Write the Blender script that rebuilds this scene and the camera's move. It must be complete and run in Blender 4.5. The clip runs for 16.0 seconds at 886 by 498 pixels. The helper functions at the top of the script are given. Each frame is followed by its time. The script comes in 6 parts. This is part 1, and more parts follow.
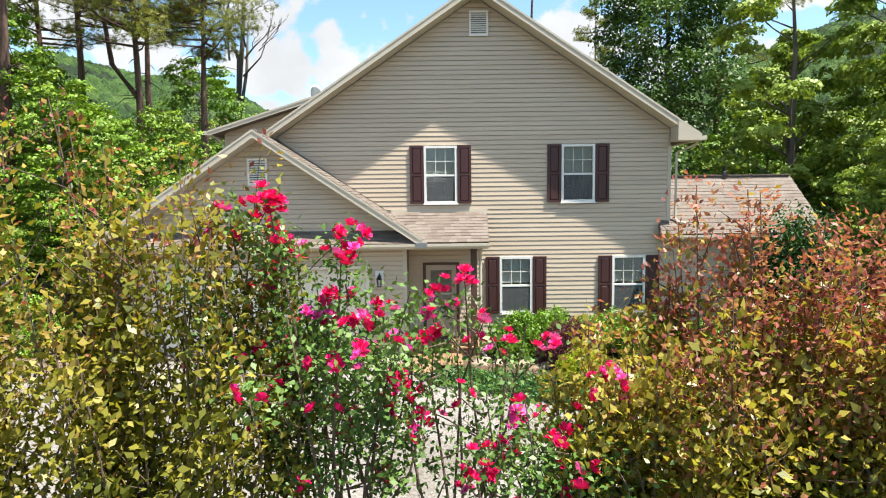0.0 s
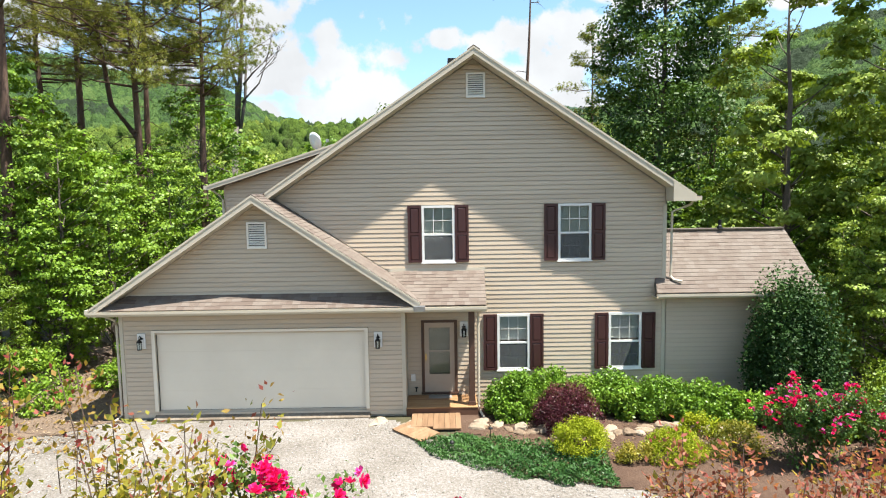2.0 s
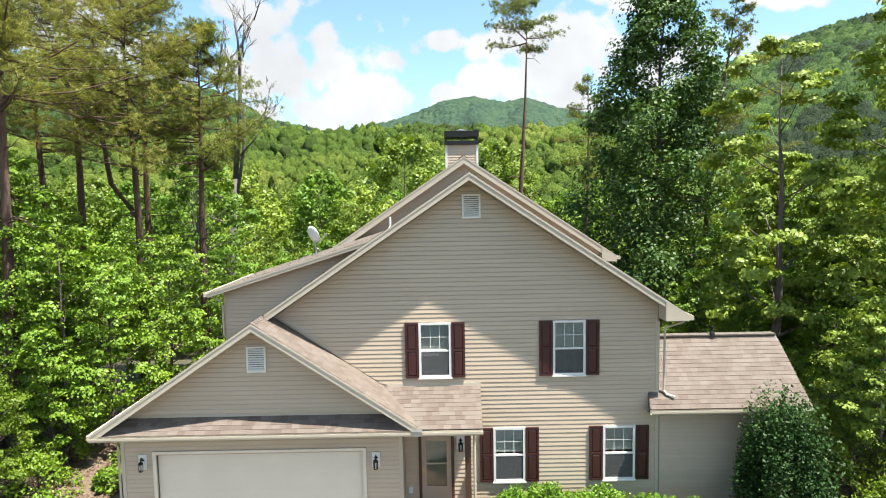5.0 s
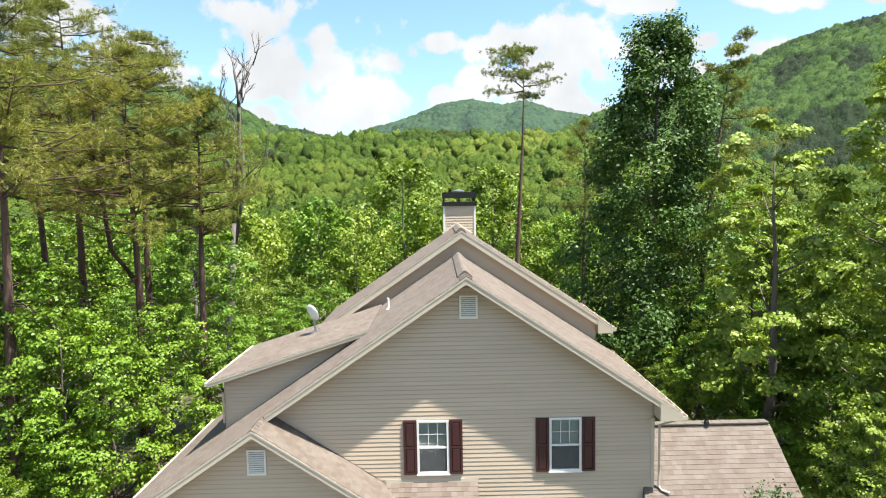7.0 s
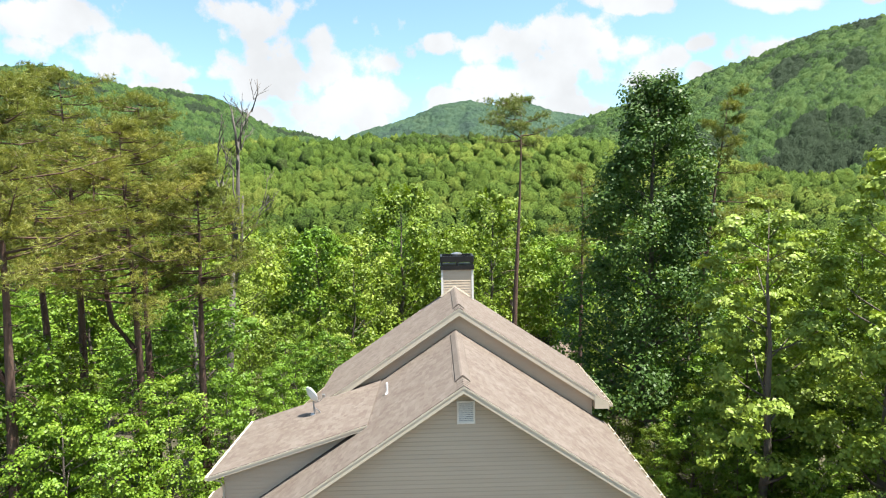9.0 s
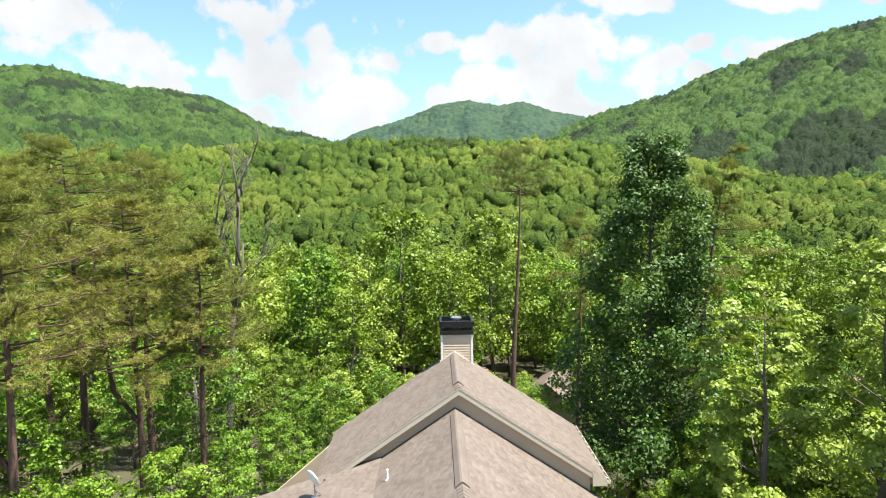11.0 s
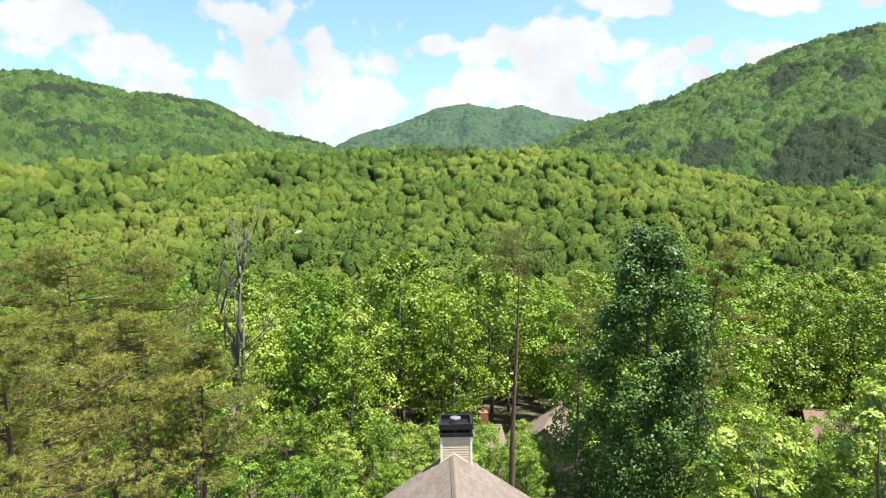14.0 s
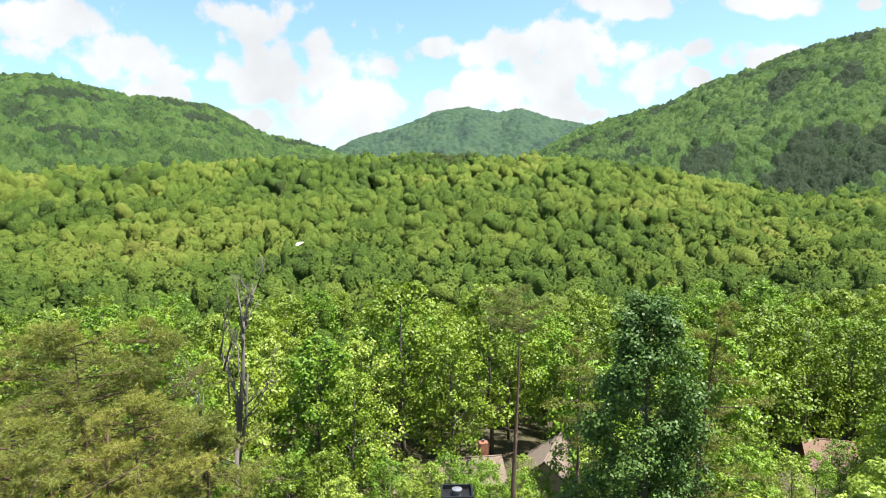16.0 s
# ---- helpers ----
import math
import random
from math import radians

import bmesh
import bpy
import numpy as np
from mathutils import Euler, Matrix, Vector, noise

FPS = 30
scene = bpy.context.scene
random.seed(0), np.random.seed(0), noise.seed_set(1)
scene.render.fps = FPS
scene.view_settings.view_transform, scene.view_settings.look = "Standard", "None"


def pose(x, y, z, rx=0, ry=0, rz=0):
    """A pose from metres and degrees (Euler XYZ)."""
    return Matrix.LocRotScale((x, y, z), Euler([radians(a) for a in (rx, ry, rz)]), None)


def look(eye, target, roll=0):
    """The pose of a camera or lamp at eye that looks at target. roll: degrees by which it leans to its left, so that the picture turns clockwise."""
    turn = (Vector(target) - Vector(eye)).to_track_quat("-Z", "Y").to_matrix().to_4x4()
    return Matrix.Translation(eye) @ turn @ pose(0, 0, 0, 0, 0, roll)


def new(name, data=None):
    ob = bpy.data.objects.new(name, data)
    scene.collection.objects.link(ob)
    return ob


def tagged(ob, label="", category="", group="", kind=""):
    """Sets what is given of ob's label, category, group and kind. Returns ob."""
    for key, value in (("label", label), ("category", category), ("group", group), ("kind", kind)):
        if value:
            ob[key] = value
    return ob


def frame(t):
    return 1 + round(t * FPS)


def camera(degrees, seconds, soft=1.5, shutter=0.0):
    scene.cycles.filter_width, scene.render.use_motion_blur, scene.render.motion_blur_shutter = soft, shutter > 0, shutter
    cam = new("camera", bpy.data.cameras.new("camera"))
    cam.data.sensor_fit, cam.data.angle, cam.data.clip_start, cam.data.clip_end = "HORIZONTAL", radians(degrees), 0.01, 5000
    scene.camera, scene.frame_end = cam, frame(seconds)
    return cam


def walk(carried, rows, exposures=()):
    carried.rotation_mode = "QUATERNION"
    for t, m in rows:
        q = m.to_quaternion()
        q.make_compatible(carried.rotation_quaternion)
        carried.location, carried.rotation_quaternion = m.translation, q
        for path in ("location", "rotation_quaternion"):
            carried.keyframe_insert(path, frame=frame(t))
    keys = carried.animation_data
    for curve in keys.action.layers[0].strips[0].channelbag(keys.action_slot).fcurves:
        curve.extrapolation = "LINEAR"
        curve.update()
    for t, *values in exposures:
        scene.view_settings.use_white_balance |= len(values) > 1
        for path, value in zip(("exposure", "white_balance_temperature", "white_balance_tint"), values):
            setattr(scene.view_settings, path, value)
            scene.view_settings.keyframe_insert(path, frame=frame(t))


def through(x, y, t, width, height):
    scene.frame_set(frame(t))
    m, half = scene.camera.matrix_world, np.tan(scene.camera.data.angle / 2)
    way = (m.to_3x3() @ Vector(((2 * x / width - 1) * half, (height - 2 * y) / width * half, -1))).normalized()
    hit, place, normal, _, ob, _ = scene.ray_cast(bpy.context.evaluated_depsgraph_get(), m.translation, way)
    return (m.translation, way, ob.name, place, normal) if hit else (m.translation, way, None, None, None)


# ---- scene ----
cam = camera(73.0, 16.0, 1.1)
METRES, EYE, TILT, LEAN, TURN = 22.5, 4.0, -5.1, 0.7, 0.0
ROWS = [
    (0.0, 0.0, 0.0, 0.0, -0.0, 0.0, -0.0),
    (0.5, 0.0, -0.0016, 0.0183, -0.01, -0.03, 0.1),
    (1.0, 0.0005, -0.0032, 0.0352, -0.05, -0.03, 0.12),
    (1.5, 0.001, -0.0048, 0.0531, -0.07, -0.03, 0.13),
    (2.0, 0.0012, -0.0064, 0.0728, -0.12, -0.01, 0.17),
    (2.5, 0.0019, -0.0082, 0.0938, -0.12, 0.01, 0.19),
    (3.0, 0.0021, -0.0099, 0.1152, -0.15, 0.04, 0.22),
    (3.5, 0.0028, -0.0116, 0.1372, -0.16, 0.07, 0.26),
    (4.0, 0.0033, -0.0138, 0.1616, -0.18, 0.1, 0.29),
    (6.5, 0.0055, -0.0269, 0.3089, -0.42, 0.3, 0.43),
    (7.0, 0.0059, -0.03, 0.3403, -0.43, 0.35, 0.46),
    (7.5, 0.0062, -0.0331, 0.3734, -0.47, 0.38, 0.49),
    (8.0, 0.0069, -0.036, 0.4069, -0.51, 0.4, 0.52),
    (8.5, 0.0069, -0.0386, 0.4404, -0.56, 0.41, 0.54),
    (9.0, 0.0077, -0.041, 0.4741, -0.59, 0.41, 0.56),
    (11.5, 0.0061, -0.0526, 0.6503, -0.75, 0.32, 0.43),
    (12.0, 0.007, -0.0547, 0.6846, -0.77, 0.34, 0.44),
    (12.5, 0.0077, -0.0572, 0.7204, -0.78, 0.38, 0.43),
    (13.0, 0.0075, -0.0602, 0.7581, -0.8, 0.41, 0.44),
    (13.5, 0.0074, -0.0635, 0.7959, -0.8, 0.47, 0.43),
    (14.0, 0.0062, -0.0678, 0.8344, -0.82, 0.54, 0.4),
    (14.5, 0.0051, -0.0727, 0.8733, -0.81, 0.61, 0.36),
    (15.0, 0.0043, -0.0785, 0.9125, -0.82, 0.66, 0.36),
    (15.5, 0.0028, -0.0847, 0.9534, -0.84, 0.71, 0.34),
    (16.0, 0.0015, -0.0909, 0.9953, -0.85, 0.74, 0.31),
]
walk(cam, [(t, pose(0, 0, EYE, TILT, LEAN, TURN) @ pose(METRES * x, METRES * y, METRES * z, 90 + pitch, roll, yaw)) for t, x, y, z, yaw, pitch, roll in ROWS])

# ---- world and sun ----
SUN = Vector((0.335, -0.15, 0.93)).normalized()


def nd(nt, kind, **kw):
    n = nt.nodes.new(kind)
    for k, v in kw.items():
        if k.startswith("i_"):
            key = k[2:]
            n.inputs[int(key) if key.isdigit() else key].default_value = v
        else:
            setattr(n, k, v)
    return n


def maths(nt, op, a, b=None, clamp=False):
    n = nt.nodes.new("ShaderNodeMath")
    n.operation, n.use_clamp = op, clamp
    for i, v in enumerate((a, b)):
        if v is None:
            continue
        if isinstance(v, (int, float)):
            n.inputs[i].default_value = v
        else:
            nt.links.new(v, n.inputs[i])
    return n.outputs[0]


def build_world():
    world = bpy.data.worlds.new("sky")
    scene.world = world
    world.use_nodes = True
    nt = world.node_tree
    nt.nodes.clear()
    ln = nt.links.new
    sky = nd(nt, "ShaderNodeTexSky", sky_type="NISHITA", sun_disc=False, sun_elevation=math.asin(SUN.z),
             sun_rotation=math.atan2(SUN.x, SUN.y), air_density=1.0, dust_density=1.2, ozone_density=2.0)
    co = nd(nt, "ShaderNodeTexCoord").outputs["Generated"]
    sep = nd(nt, "ShaderNodeSeparateXYZ")
    ln(co, sep.inputs[0])
    ahead = maths(nt, "MAXIMUM", sep.outputs[1], 0.05)
    u = maths(nt, "DIVIDE", sep.outputs[0], ahead)
    v = maths(nt, "DIVIDE", sep.outputs[2], ahead)
    # heaps of fair-weather cloud over the ridges: centre and half size in tangents of the angle
    heaps = [(-0.159, 0.240, 0.113, 0.059), (-0.239, 0.212, 0.127, 0.052), (-0.121, 0.165, 0.090, 0.061), (-0.197, 0.127, 0.161, 0.042),
             (-0.300, 0.302, 0.099, 0.042), (-0.499, 0.236, 0.099, 0.057), (-0.418, 0.219, 0.042, 0.019), (-0.631, 0.302, 0.142, 0.040),
             (-0.673, 0.259, 0.057, 0.028), (-0.716, 0.228, 0.057, 0.021), (0.228, 0.256, 0.080, 0.055), (0.125, 0.250, 0.090, 0.036),
             (0.304, 0.217, 0.094, 0.052), (0.172, 0.193, 0.123, 0.042), (0.016, 0.254, 0.042, 0.021), (0.200, 0.146, 0.113, 0.028),
             (0.444, 0.250, 0.028, 0.019), (0.531, 0.237, 0.076, 0.026), (0.441, 0.198, 0.028, 0.019), (0.332, 0.322, 0.109, 0.026),
             (0.568, 0.319, 0.094, 0.025), (0.715, 0.313, 0.024, 0.011), (-0.461, 0.184, 0.066, 0.024), (0.030, 0.151, 0.057, 0.028)]
    best = None
    for cu, cv, a, b in heaps:
        x = maths(nt, "MULTIPLY", maths(nt, "SUBTRACT", u, cu), 1 / a)
        y = maths(nt, "MULTIPLY", maths(nt, "SUBTRACT", v, cv), 1 / b)
        r = maths(nt, "SUBTRACT", 1.0, maths(nt, "ADD", maths(nt, "MULTIPLY", x, x), maths(nt, "MULTIPLY", y, y)))
        best = r if best is None else maths(nt, "MAXIMUM", best, r)
    best = maths(nt, "MAXIMUM", best, -1.2)
    fine = nd(nt, "ShaderNodeTexNoise", i_Scale=13.0, i_Detail=9.0, i_Roughness=0.62)
    ln(co, fine.inputs["Vector"])
    broad = nd(nt, "ShaderNodeTexNoise", i_Scale=3.2, i_Detail=8.0, i_Roughness=0.6)
    ln(co, broad.inputs["Vector"])
    ragged = maths(nt, "MULTIPLY", maths(nt, "SUBTRACT", fine.outputs["Fac"], 0.5), 4.2)
    puff = nd(nt, "ShaderNodeTexVoronoi", feature="SMOOTH_F1", i_Scale=24.0, i_Smoothness=0.35)
    ln(co, puff.inputs["Vector"])
    ragged = maths(nt, "ADD", ragged, maths(nt, "MULTIPLY", maths(nt, "SUBTRACT", 0.45, puff.outputs["Distance"]), 1.6))
    placed = maths(nt, "MULTIPLY", maths(nt, "ADD", maths(nt, "ADD", best, ragged), 0.1), 1.9, True)
    loose = maths(nt, "MULTIPLY", maths(nt, "SUBTRACT", broad.outputs["Fac"], 0.52), 7.0, True)
    high = maths(nt, "MULTIPLY", maths(nt, "SUBTRACT", v, 0.36), 12.0, True)
    side = maths(nt, "MULTIPLY", maths(nt, "SUBTRACT", maths(nt, "ABSOLUTE", u), 0.75), 8.0, True)
    behind = maths(nt, "LESS_THAN", sep.outputs[1], 0.06)
    away = maths(nt, "MAXIMUM", maths(nt, "MAXIMUM", high, side), behind)
    mask = maths(nt, "ADD", maths(nt, "MULTIPLY", placed, maths(nt, "SUBTRACT", 1.0, away)), maths(nt, "MULTIPLY", loose, away), True)
    mask = maths(nt, "MULTIPLY", mask, maths(nt, "MULTIPLY", maths(nt, "ADD", sep.outputs[2], 0.02), 25.0, True))
    skyc = nd(nt, "ShaderNodeMix", data_type="RGBA", blend_type="MULTIPLY", i_0=1.0)
    ln(sky.outputs[0], skyc.inputs[6])
    skyc.inputs[7].default_value = (SKY_GAIN * 0.95, SKY_GAIN * 1.08, SKY_GAIN * 1.05, 1)
    shade = nd(nt, "ShaderNodeTexNoise", i_Scale=9.0, i_Detail=6.0)
    ln(co, shade.inputs["Vector"])
    tone = nd(nt, "ShaderNodeMapRange", i_1=0.36, i_2=0.62, i_3=CLOUD * 0.9, i_4=CLOUD * 1.06)
    ln(shade.outputs["Fac"], tone.inputs[0])
    white = nd(nt, "ShaderNodeCombineColor")
    for i, k in enumerate((0.97, 1.0, 1.03)):
        ln(maths(nt, "MULTIPLY", tone.outputs[0], k), white.inputs[i])
    mix = nd(nt, "ShaderNodeMix", data_type="RGBA")
    ln(mask, mix.inputs[0]), ln(skyc.outputs[2], mix.inputs[6]), ln(white.outputs[0], mix.inputs[7])
    bg = nd(nt, "ShaderNodeBackground", i_Strength=1.0)
    ln(mix.outputs[2], bg.inputs[0])
    ln(bg.outputs[0], nd(nt, "ShaderNodeOutputWorld").inputs[0])


SKY_GAIN, CLOUD = 0.086, 0.31
build_world()
lamp = bpy.data.lights.new("sun", "SUN")
lamp.energy, lamp.angle, lamp.color = 5.0, radians(0.55), (1.0, 0.95, 0.87)
sun = new("sun", lamp)
sun.matrix_world = look(SUN * 60, (0, 0, 0))
scene.view_settings.exposure = 1.65

# ---- materials ----


def material(name, colours, scale=2.0, fine=30.0, rough=0.8, bump=0.2, metal=0.0, fine_mix=0.35, island=0.0, obj=0.0, spec=0.5,
             stretch=(1, 1, 1), bump_scale=None, coat=0.0, dist=0.01):
    """colours: two or three base colours mixed by noise at two scales; island and obj: brightness spread piece by piece."""
    m = bpy.data.materials.new(name)
    m.use_nodes = True
    nt = m.node_tree
    ln = nt.links.new
    b = nt.nodes["Principled BSDF"]
    b.inputs["Roughness"].default_value, b.inputs["Metallic"].default_value = rough, metal
    b.inputs["Specular IOR Level"].default_value = spec
    b.inputs["Coat Weight"].default_value = coat
    co = nd(nt, "ShaderNodeTexCoord").outputs["Object"]
    mp = nd(nt, "ShaderNodeMapping")
    mp.inputs["Scale"].default_value = stretch
    ln(co, mp.inputs[0])
    n1 = nd(nt, "ShaderNodeTexNoise", i_Scale=scale, i_Detail=6.0, i_Roughness=0.6)
    n2 = nd(nt, "ShaderNodeTexNoise", i_Scale=fine, i_Detail=5.0, i_Roughness=0.65)
    ln(mp.outputs[0], n1.inputs["Vector"]), ln(mp.outputs[0], n2.inputs["Vector"])
    f = maths(nt, "ADD", maths(nt, "MULTIPLY", n1.outputs["Fac"], 1 - fine_mix), maths(nt, "MULTIPLY", n2.outputs["Fac"], fine_mix))
    if island or obj:
        src = nd(nt, "ShaderNodeNewGeometry").outputs["Random Per Island"] if island else nd(nt, "ShaderNodeObjectInfo").outputs["Random"]
        f = maths(nt, "ADD", f, maths(nt, "MULTIPLY", maths(nt, "SUBTRACT", src, 0.5), island or obj))
    ramp = nd(nt, "ShaderNodeValToRGB")
    els = ramp.color_ramp.elements
    while len(els) < len(colours):
        els.new(0.5)
    for i, c in enumerate(colours):
        els[i].position = 0.3 + 0.4 * i / (len(colours) - 1)
        els[i].color = (*c, 1)
    ln(f, ramp.inputs[0])
    ln(ramp.outputs[0], b.inputs["Base Color"])
    if bump:
        bp = nd(nt, "ShaderNodeBump", i_Strength=bump, i_Distance=dist)
        ln(n2.outputs["Fac"], bp.inputs["Height"])
        ln(bp.outputs[0], b.inputs["Normal"])
    return m


def leaf_material(name, colours, patch=0.12, through=0.2, rough=0.5, obj=0.3, spread=0.3, spec=0.3):
    """Leaves: colour spread leaf by leaf, tree by tree and in patches; some light passes through."""
    m = bpy.data.materials.new(name)
    m.use_nodes = True
    nt = m.node_tree
    ln = nt.links.new
    b = nt.nodes["Principled BSDF"]
    b.inputs["Roughness"].default_value, b.inputs["Specular IOR Level"].default_value = rough, spec
    co = nd(nt, "ShaderNodeTexCoord").outputs["Object"]
    vor = nd(nt, "ShaderNodeTexVoronoi", i_Scale=patch)
    ln(co, vor.inputs["Vector"])
    sep = nd(nt, "ShaderNodeSeparateColor")
    ln(vor.outputs["Color"], sep.inputs[0])
    wide = nd(nt, "ShaderNodeTexNoise", i_Scale=patch * 0.3, i_Detail=3.0)
    ln(co, wide.inputs["Vector"])
    isl = nd(nt, "ShaderNodeNewGeometry").outputs["Random Per Island"]
    inst = nd(nt, "ShaderNodeObjectInfo").outputs["Random"]
    f = maths(nt, "MULTIPLY", isl, spread)
    f = maths(nt, "ADD", f, maths(nt, "MULTIPLY", sep.outputs[0], 0.3))
    f = maths(nt, "ADD", f, maths(nt, "MULTIPLY", inst, obj))
    f = maths(nt, "ADD", f, maths(nt, "MULTIPLY", maths(nt, "SUBTRACT", wide.outputs["Fac"], 0.5), 0.7))
    f = maths(nt, "MULTIPLY", f, 1 / (spread + 0.3 + obj), True)
    ramp = nd(nt, "ShaderNodeValToRGB")
    els = ramp.color_ramp.elements
    while len(els) < len(colours):
        els.new(0.5)
    for i, c in enumerate(colours):
        els[i].position = 0.1 + 0.8 * i / (len(colours) - 1)
        els[i].color = (*c, 1)
    ln(f, ramp.inputs[0])
    ln(ramp.outputs[0], b.inputs["Base Color"])
    tr = nd(nt, "ShaderNodeBsdfTranslucent")
    br = nd(nt, "ShaderNodeMix", data_type="RGBA", blend_type="MULTIPLY", i_0=1.0)
    ln(ramp.outputs[0], br.inputs[6])
    br.inputs[7].default_value = (1.35, 1.35, 0.7, 1)
    ln(br.outputs[2], tr.inputs[0])
    mix = nd(nt, "ShaderNodeMixShader", i_0=through)
    ln(b.outputs[0], mix.inputs[1]), ln(tr.outputs[0], mix.inputs[2])
    ln(mix.outputs[0], nt.nodes["Material Output"].inputs[0])
    return m


def canopy_material(name, colours, grain, relief, spread=0.45, mottle=0.8):
    """Foliage seen from far off: one tint a crown, leaf-mass grain with shaded gaps painted in, and relief."""
    m = bpy.data.materials.new(name)
    m.use_nodes = True
    nt = m.node_tree
    ln = nt.links.new
    b = nt.nodes["Principled BSDF"]
    b.inputs["Roughness"].default_value, b.inputs["Specular IOR Level"].default_value = 0.85, 0.1
    co = nd(nt, "ShaderNodeTexCoord").outputs["Object"]
    n1 = nd(nt, "ShaderNodeTexNoise", i_Scale=grain, i_Detail=4.0, i_Roughness=0.7)
    n2 = nd(nt, "ShaderNodeTexNoise", i_Scale=0.012, i_Detail=3.0)
    ln(co, n1.inputs["Vector"]), ln(co, n2.inputs["Vector"])
    kind = nd(nt, "ShaderNodeAttribute", attribute_name="kind").outputs["Fac"]
    # noise darkens and brightens the colour to paint shaded gaps between leaves
    f = maths(nt, "ADD", maths(nt, "MULTIPLY", kind, spread), maths(nt, "MULTIPLY", maths(nt, "SUBTRACT", n1.outputs["Fac"], 0.5), mottle))
    f = maths(nt, "ADD", f, maths(nt, "MULTIPLY", maths(nt, "SUBTRACT", n2.outputs["Fac"], 0.5), 1.2))
    f = maths(nt, "ADD", f, 0.5 - spread / 2, True)
    ramp = nd(nt, "ShaderNodeValToRGB")
    els = ramp.color_ramp.elements
    while len(els) < len(colours):
        els.new(0.5)
    for i, c in enumerate(colours):
        els[i].position = 0.08 + 0.84 * i / (len(colours) - 1)
        els[i].color = (*c, 1)
    ln(f, ramp.inputs[0])
    ln(ramp.outputs[0], b.inputs["Base Color"])
    bp = nd(nt, "ShaderNodeBump", i_Strength=1.0, i_Distance=relief)
    ln(n1.outputs["Fac"], bp.inputs["Height"])
    ln(bp.outputs[0], b.inputs["Normal"])
    return m


def glass_material():
    m = bpy.data.materials.new("window_glass")
    m.use_nodes = True
    nt = m.node_tree
    nt.nodes.clear()
    ln = nt.links.new
    t = nd(nt, "ShaderNodeBsdfTransparent")
    t.inputs[0].default_value = (0.82, 0.86, 0.85, 1)
    g = nd(nt, "ShaderNodeBsdfGlossy", i_Roughness=0.02)
    fr = nd(nt, "ShaderNodeFresnel", i_IOR=1.55)
    mx = nd(nt, "ShaderNodeMixShader")
    ln(fr.outputs[0], mx.inputs[0]), ln(t.outputs[0], mx.inputs[1]), ln(g.outputs[0], mx.inputs[2])
    ln(mx.outputs[0], nd(nt, "ShaderNodeOutputMaterial").inputs[0])
    return m


def screen_material():
    m = bpy.data.materials.new("insect_screen")
    m.use_nodes = True
    nt = m.node_tree
    b = nt.nodes["Principled BSDF"]
    b.inputs["Base Color"].default_value, b.inputs["Roughness"].default_value = (.09, .095, .095, 1), 0.7
    mx = nd(nt, "ShaderNodeMixShader", i_0=0.55)
    nt.links.new(nd(nt, "ShaderNodeBsdfTransparent").outputs[0], mx.inputs[1])
    nt.links.new(b.outputs[0], mx.inputs[2])
    nt.links.new(mx.outputs[0], nt.nodes["Material Output"].inputs[0])
    return m


M_SCREEN = screen_material()
M_SIDING = material("vinyl_siding", [(0.4377, 0.3463, 0.2534), (0.479, 0.3857, 0.2825), (0.5202, 0.4251, 0.3167)], 0.7, 45, 0.5, 0.05, obj=0.12, stretch=(0.4, 1, 3))
M_WALL = material("wall_sheathing", [(.36, .32, .26), (.4, .36, .29)], 1, 20, 0.8, 0.1)
M_TRIM = material("cream_trim", [(0.43, 0.381, 0.2946), (0.49, 0.4353, 0.3421)], 1.5, 40, 0.5, 0.04)
M_WHITE = material("white_vinyl", [(0.6336, 0.6248, 0.5848), (0.704, 0.6952, 0.6622)], 1.5, 60, 0.4, 0.03)
M_GDOOR = material("garage_door_paint", [(0.633, 0.5686, 0.4626), (0.7089, 0.6411, 0.5231)], 0.8, 60, 0.5, 0.04)
M_SHUTTER = material("maroon_shutter", [(.035, .010, .010), (.055, .016, .015)], 2, 60, 0.45, 0.06)
M_SHINGLE = material("weathered_shingle", [(0.09289, 0.06761, 0.05405), (0.127, 0.1017, 0.08211), (0.1597, 0.1352, 0.1143)], 1.2, 70, 0.93, 0.5, island=0.2, fine_mix=0.5)
M_SHINGLE_O = material("weathered_shingle_tab", [(0.09289, 0.06761, 0.05405), (0.127, 0.1017, 0.08211), (0.1597, 0.1352, 0.1143)], 1.2, 70, 0.93, 0.5, obj=0.28, fine_mix=0.5)
M_DECKING = material("roof_decking", [(.09, .075, .06), (.14, .115, .095)], 2, 40, 0.95, 0.3)
M_DARK = material("dark_flashing", [(.02, .018, .017), (.04, .035, .03)], 4, 60, 0.6, 0.1)
M_BLACK = material("black_metal", [(.012, .012, .012), (.03, .03, .03)], 5, 60, 0.45, 0.1, metal=0.6)
M_DECK = material("deck_wood", [(0.1728, 0.0864, 0.0324), (0.2592, 0.1404, 0.0576), (0.324, 0.2016, 0.0936)], 1.5, 22, 0.75, 0.25, obj=0.25, stretch=(1, 6, 6))
M_WALK = material("weathered_walk_wood", [(0.14, 0.07807, 0.03616), (0.197, 0.116, 0.05965), (0.2436, 0.1519, 0.08314)], 1.5, 22, 0.8, 0.25, obj=0.25, stretch=(6, 1, 6))
M_DECKDARK = material("stained_deck_rim", [(.07, .03, .015), (.12, .055, .03)], 2, 30, 0.7, 0.2)
M_POST = material("brown_post", [(.055, .026, .016), (.085, .042, .026)], 3, 40, 0.55, 0.1)
